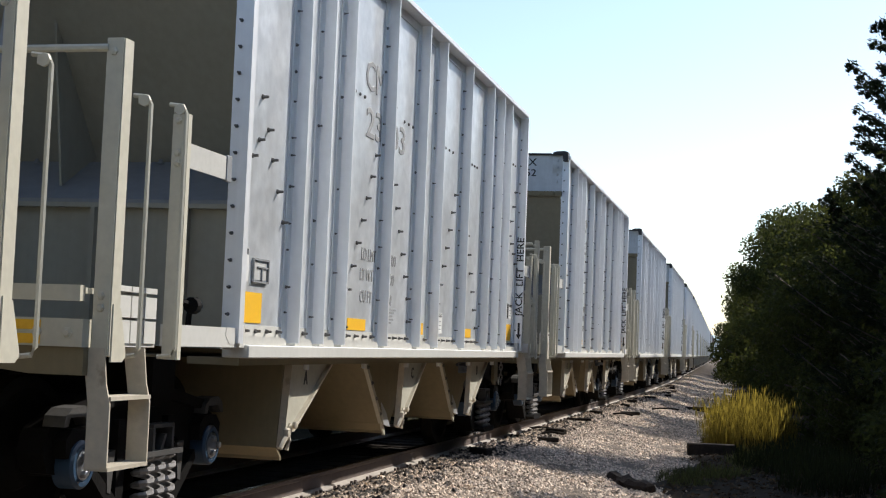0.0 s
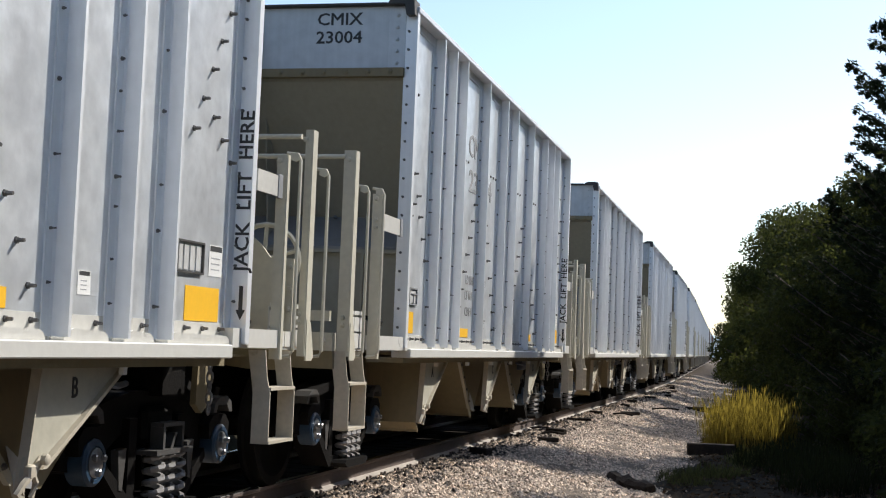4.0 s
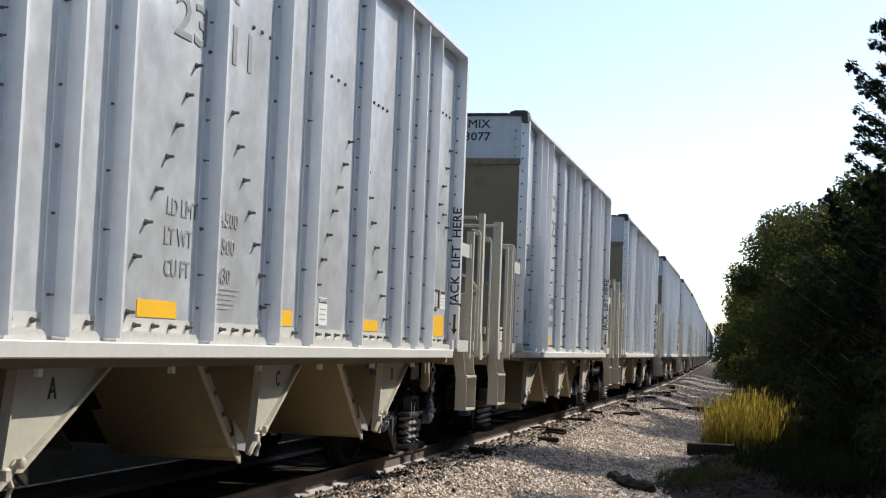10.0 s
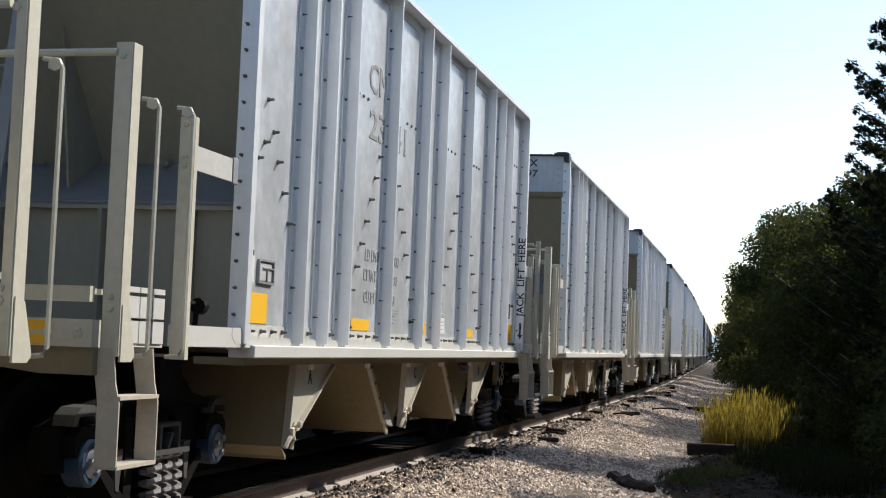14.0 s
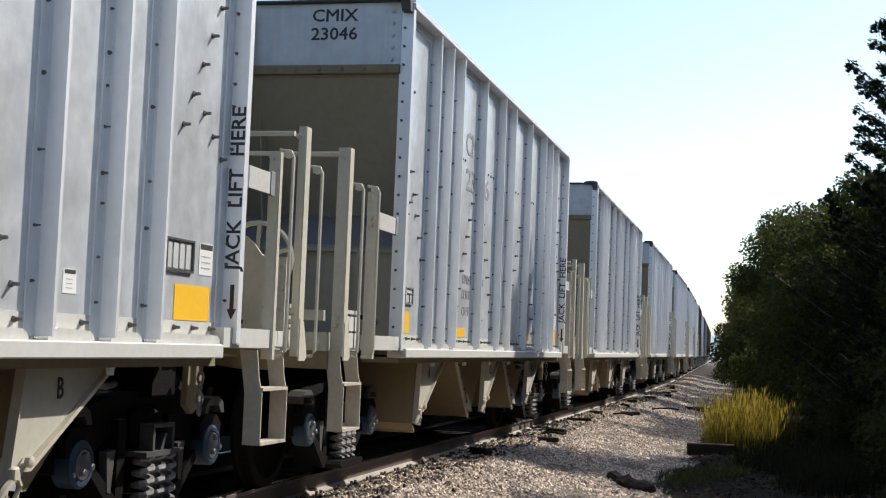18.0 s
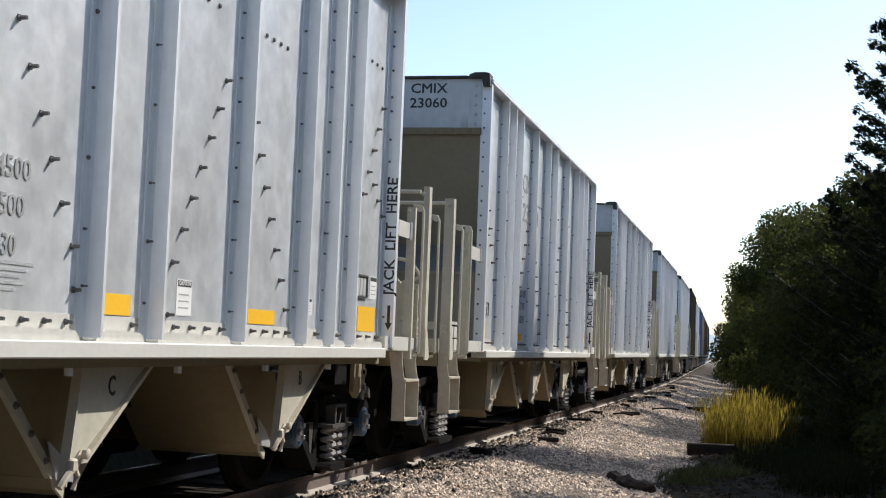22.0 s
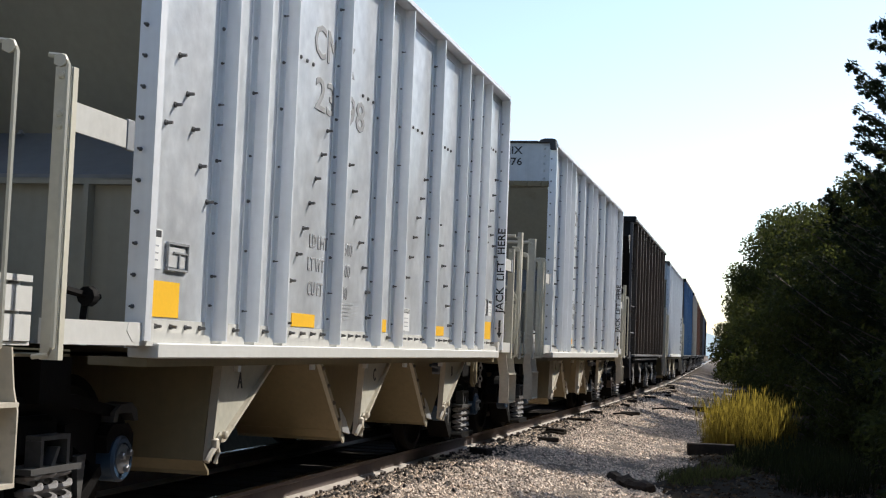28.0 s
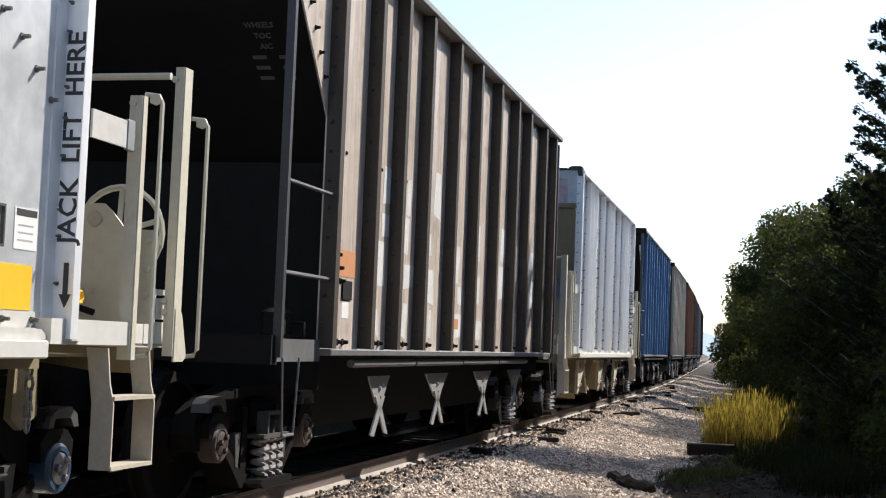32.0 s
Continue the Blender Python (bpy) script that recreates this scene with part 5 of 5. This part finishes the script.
HEDGE = "hedge of trees beside the track"
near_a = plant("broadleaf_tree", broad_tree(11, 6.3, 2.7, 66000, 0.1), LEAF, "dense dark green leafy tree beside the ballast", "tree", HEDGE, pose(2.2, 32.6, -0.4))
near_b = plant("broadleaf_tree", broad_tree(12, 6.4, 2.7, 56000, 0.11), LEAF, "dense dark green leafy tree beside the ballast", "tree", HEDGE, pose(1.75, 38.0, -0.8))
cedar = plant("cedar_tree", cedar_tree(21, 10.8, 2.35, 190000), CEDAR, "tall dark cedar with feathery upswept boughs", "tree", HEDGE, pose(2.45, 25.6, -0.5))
# besides the visible hedge: unseen trees at right, behind and far off, added to block light
for x, y, turn, s, src in ((0.9, 45, 70, 1.05, near_a), (0.6, 52, 200, 1.08, near_b), (0.1, 60, 310, 1.06, near_a), (-0.5, 69, 20, 1.04, near_b), (-1.1, 79, 140, 1.02, near_a), (-1.6, 90, 260, 1.0, near_b),
                           (-1.4, 102, 80, 1.1, near_a), (-1.5, 112, 190, 1.25, near_b), (-1.8, 122, 30, 1.35, near_a), (-2.2, 133, 130, 1.4, near_b), (-2.5, 144, 280, 1.4, near_b), (-2.9, 156, 210, 1.4, near_a), (-3.4, 170, 120, 1.45, near_a), (-4.0, 185, 300, 1.5, near_b), (-4.7, 200, 60, 1.5, near_b),
                           (5.4, 34, 150, 1.15, near_b), (5.3, 28.0, 100, 1.25, near_a), (4.7, 24.4, 330, 1.15, near_b), (7.6, 32.0, 200, 1.5, near_a), (7.4, 25.5, 20, 1.5, near_b), (5.2, 42, 40, 1.2, near_a), (4.6, 51, 250, 1.2, near_b), (4.0, 61, 10, 1.2, near_a), (3.2, 74, 100, 1.2, near_b), (2.0, 90, 220, 1.2, near_a), (0.5, 108, 330, 1.15, near_b),
                           (3.6, 22.2, 15, 0.9, near_b), (3.3, 18.3, 160, 0.85, near_a), (5.2, 20.5, 90, 1.4, near_b), (5.4, 14.5, 300, 1.5, near_a), (6.0, 8.0, 180, 1.5, near_b), (6.4, 1.5, 45, 1.5, near_a), (6.6, -6.0, 230, 1.4, near_b), (4.5, -15.0, 130, 0.9, near_a), (-1.5, -24.5, 330, 0.9, near_b), (-12.5, -22, 75, 0.9, near_a)):
    c = copy_thing(src, pose(x, y, -0.5, 0, 0, turn) @ Matrix.Diagonal((s, s, s, 1)))
    c.scale = (s, s, s)
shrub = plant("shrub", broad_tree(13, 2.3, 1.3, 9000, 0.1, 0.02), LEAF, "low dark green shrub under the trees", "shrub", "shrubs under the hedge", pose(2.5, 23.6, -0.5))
for x, y, turn, s in ((2.75, 20.6, 80, 1.1), (2.5, 18.0, 200, 1.1), (2.3, 15.6, 310, 1.05), (3.9, 22.0, 30, 1.5), (3.9, 18.6, 140, 1.5), (2.0, 26.8, 250, 0.9), (1.25, 25.4, 60, 0.55), (0.75, 27.0, 170, 0.6)):
    c = copy_thing(shrub, pose(x, y, -0.5, 0, 0, turn))
    c.scale = (s, s, s)
for x, y, turn, s in ((4.6, 27.5, 120, 0.9), (4.2, 29.0, 15, 0.8), (1.1, 36.2, 70, 0.56), (2.0, 35.4, 200, 0.6), (2.9, 22.8, 310, 0.5)):
    c = copy_thing(cedar, pose(x, y, -0.5, 0, 0, turn))
    c.scale = (s, s, s)
# unseen row left of the train, added to cut the sky light there
rnd = random.Random(8)
for i in range(16):
    s = rnd.uniform(1.2, 1.6)
    c = copy_thing((near_a, near_b)[i % 2], pose(-11.5 - rnd.uniform(0, 2) - (0.00028 * (i * 9 - 10) ** 2), -10 + i * 9, -0.9, 0, 0, rnd.uniform(0, 360)))
    c.scale = (s, s, s)


def grass(name, label, places, blades, tall, width, seed, leaf, lean=0.35, seedheads=False):
    """A tuft of upright blades, in three bent pieces each."""
    g = np.random.default_rng(seed)
    v, f = [], []
    for (cx, cy, rx, ry) in places:
        for i in range(blades):
            a, r = g.uniform(0, 6.283), math.sqrt(g.random())
            x, y = cx + rx * r * math.cos(a), cy + ry * r * math.sin(a)
            z = -0.47
            h = tall * g.uniform(0.45, 1.05) * (1.0 - 0.35 * r)
            b, k = g.uniform(0, 6.283), h * lean * g.uniform(0.1, 1)
            dx, dy = math.cos(b), math.sin(b)
            w = width * g.uniform(0.6, 1.2)
            n = len(v)
            q = g.uniform(0, 6.283)
            ox, oy = math.cos(q) * w, math.sin(q) * w
            for t, ww in ((0, 1), (0.4, 0.9), (0.75, 0.7)):
                px, py, pz = x + dx * k * t * t, y + dy * k * t * t, z + h * t
                v += [(px - ox * ww, py - oy * ww, pz), (px + ox * ww, py + oy * ww, pz)]
            v.append((x + dx * k, y + dy * k, z + h))
            f += [(n, n + 1, n + 3, n + 2), (n + 2, n + 3, n + 5, n + 4), (n + 4, n + 5, n + 6)]
            if seedheads and g.random() < 0.35:
                m = len(v)
                px, py, pz = x + dx * k, y + dy * k, z + h
                v += [(px, py, pz - 0.1), (px + 0.008, py, pz - 0.03), (px + dx * 0.02, py + dy * 0.02, pz + 0.05), (px - 0.008, py, pz - 0.03)]
                f.append((m, m + 1, m + 2, m + 3))
    me = bpy.data.meshes.new(name)
    me.from_pydata(v, [], f)
    me.materials.append(leaf)
    return tagged(new(name, me), label, "grass", kind="stuff")


grass("ripe_grass", "clump of tall ripe yellow grass in sunlight", [(-0.95, 25.2, 0.5, 0.6), (-0.75, 26.4, 0.6, 0.7), (-0.6, 25.9, 0.5, 0.7), (-0.75, 28.3, 0.7, 0.8), (-0.25, 26.6, 0.45, 0.6)], 1500, 1.2, 0.0031, 5, GRASS_YELLOW, 0.4, True)
grass("dry_weeds", "brown green weeds at the foot of the grass", [(-0.3, 24.3, 0.6, 0.6), (-0.55, 22.3, 0.35, 0.5), (-1.0, 19.6, 0.35, 0.4)], 420, 0.28, 0.005, 15, DRY_WEED, 0.8, True)
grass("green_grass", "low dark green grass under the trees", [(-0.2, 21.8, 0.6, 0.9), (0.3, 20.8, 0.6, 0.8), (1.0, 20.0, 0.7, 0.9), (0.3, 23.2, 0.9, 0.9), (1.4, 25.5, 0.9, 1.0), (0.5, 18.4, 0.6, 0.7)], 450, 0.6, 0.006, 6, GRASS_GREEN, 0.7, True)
grass("weed_tuft", "small green weeds among the stones", [(-1.42, 19.0, 0.28, 0.35), (-1.2, 18.3, 0.3, 0.3), (-0.7, 20.2, 0.3, 0.35)], 260, 0.3, 0.005, 7, DRY_WEED, 0.9)
# the verge: its edge wanders in and out of the stones
v, f = [], []
for i in range(161):
    sv = 4 + 146 * (i / 160) ** 1.5
    edge = 3.45 + 0.16 * math.sin(sv * 0.9) + 0.12 * math.sin(sv * 2.3 + 1) + 0.06 * math.sin(sv * 6.1)
    for k, (dx, z) in enumerate(((0, -0.46), (0.12, -0.41), (0.5, -0.4), (1.2, -0.405), (3, -0.41), (9, -0.4))):
        v.append(on_track(sv, edge + dx, z + (0.02 * math.sin(sv * 3.7 + k) if k in (1, 2, 3) else 0))[0])
    if i:
        f += [(i * 6 - 6 + k, i * 6 - 5 + k, i * 6 + 1 + k, i * 6 + k) for k in range(5)]
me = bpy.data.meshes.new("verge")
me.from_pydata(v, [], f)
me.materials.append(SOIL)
tagged(new("verge", me), "brown soil with dead leaves, darkened for the trees' shade", "soil", kind="structure")

# dead leaves on the soil
g = np.random.default_rng(31)
n = 5000
c = np.stack([g.uniform(-1.6, 1.6, n), g.uniform(12, 32, n), np.full(n, -0.375)], 1)
c = c[c[:, 0] > -1.5 + 0.25 * np.sin(c[:, 1] * 1.3) + 0.3 * g.random(n)]
v, f = cards(c, np.stack([g.normal(size=len(c)), g.normal(size=len(c)), 0.25 * g.normal(size=len(c))], 1), g.uniform(0.04, 0.11, len(c)), g.uniform(0.02, 0.05, len(c)), 32)
tagged(new("leaf_litter", card_mesh("leaf_litter", v, f, LITTER)), "brown dead leaves and twigs on the soil", "leaf litter", kind="stuff")

# ---- old ties and wood left beside the track ----
for x, y, turn, l, w, h in ((-1.22, 24.0, 8, 0.8, 0.26, 0.25), (-2.3, 41.2, 14, 1.1, 0.26, 0.22)):
    sh = Shape()
    sh.box(-l / 2, l / 2, -w / 2, w / 2, 0, h, 0.015)
    t = new("old_tie", sh.mesh("old_tie", TIE_WOOD))
    t.matrix_world = pose(x, y, -0.47, 0, 0, turn)
    tagged(t, "old weathered timber tie lying on the stones", "railway tie", "discarded ties")
# a rotten log, hollowed and split at its ends
g = np.random.default_rng(41)
v, f = [], []
for i in range(13):
    a, thin = -0.62 + i * 0.103, 0.55 if i in (0, 12) else 1.0
    for k in range(9):
        t = k * 0.698
        r = thin * g.uniform(0.7, 1.15)
        v.append((a + g.uniform(-0.03, 0.03), 0.14 * r * math.cos(t) + 0.03 * math.sin(i * 0.7), 0.095 + 0.1 * r * math.sin(t) + 0.02 * math.cos(i)))
    if i:
        f += [(i * 9 - 9 + k, i * 9 - 9 + (k + 1) % 9, i * 9 + (k + 1) % 9, i * 9 + k) for k in range(9)]
f += [tuple(range(8, -1, -1)), tuple(range(108, 117))]
me = bpy.data.meshes.new("rotten_log")
me.from_pydata(v, [], f)
me.materials.append(TIE_WOOD)
t = new("rotten_log", me)
t.matrix_world = pose(-1.9, 17.6, -0.47, 0, 0, -62)
tagged(t, "dark rotten split log lying on the stones", "log")
rnd = random.Random(5)
for x, y, l, turn in ((-4.7, 27.4, 1.1, 70), (-4.05, 23.6, 0.6, 8), (-3.4, 30, 0.5, 150), (-3.0, 36, 0.7, 200), (-3.6, 22, 0.35, 20)):
    sh = Shape()
    sh.tube([(-l / 2, 0, 0), (-l * 0.1, 0.03, 0.03), (l * 0.2, -0.02, 0.02), (l / 2, 0.03, 0.0)], 0.022, 6)
    t = new("stick", sh.mesh("stick", TIE_WOOD))
    t.matrix_world = pose(x, y, bed_z(x - CENTRE) + 0.04, 0, 0, turn)
    tagged(t, "dark broken stick on the ballast", "stick")

rnd = random.Random(12)
for i in range(14):
    l = rnd.uniform(0.2, 0.5)
    sh = Shape()
    sh.box(-l / 2, l / 2, -0.06, 0.05, 0, rnd.uniform(0.05, 0.1), 0.012)
    t = new("wood_chunk", sh.mesh("wood_chunk", TIE_WOOD))
    s = 17 + i * 3.1 + rnd.uniform(-1, 1)
    x = rnd.uniform(1.15, 1.75)
    t.matrix_world = track_pose(s, x, bed_z(x) + 0.015) @ pose(0, 0, 0, 0, 0, rnd.uniform(-40, 40))
    tagged(t, "dark splintered piece of tie on the ballast", "wood", "broken tie pieces")

# ---- far woods ----
g = np.random.default_rng(9)
n = 60
v, f = [], []
for i in range(n + 1):
    a = radians(52 + 90 * i / n)
    h = 13 + 3 * math.sin(i * 0.9) + 2 * math.sin(i * 2.3)
    v += [(700 * math.cos(a) , 700 * math.sin(a), -3), (700 * math.cos(a), 700 * math.sin(a), h)]
    if i:
        f.append((2 * i - 2, 2 * i, 2 * i + 1, 2 * i - 1))
me = bpy.data.meshes.new("backdrop")
me.from_pydata(v, [], f)
# haze is painted: a pale base colour plus emission, though nothing here glows
haze = material("glowing_hazy_woods", (0.5, 0.58, 0.6), 1.0, 0, 0.15, 0.05, 0.01, 0, spec=0.0)
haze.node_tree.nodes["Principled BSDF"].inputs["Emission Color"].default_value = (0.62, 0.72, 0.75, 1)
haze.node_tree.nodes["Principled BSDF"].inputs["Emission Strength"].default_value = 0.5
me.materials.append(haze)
tagged(new("backdrop", me), "far woods, pale haze painted in and faintly glowing", "woods", kind="structure")


# ---- motion ----
def motions():
    times = list(range(0, 33, 2))
    for c, i in CARS:
        walk(c, [(t, track_pose(12.909 + PITCHES * i - gone(t))) for t in times])
    ticks = [k / 10 for k in range(321)]
    turns = [math.degrees(gone(t) / 0.478) for t in ticks]
    for ws, y in WHEELS:
        walk(ws, [(t, pose(0, y, 0.478 + LIFT, a)) for t, a in zip(ticks, turns)])


motions()
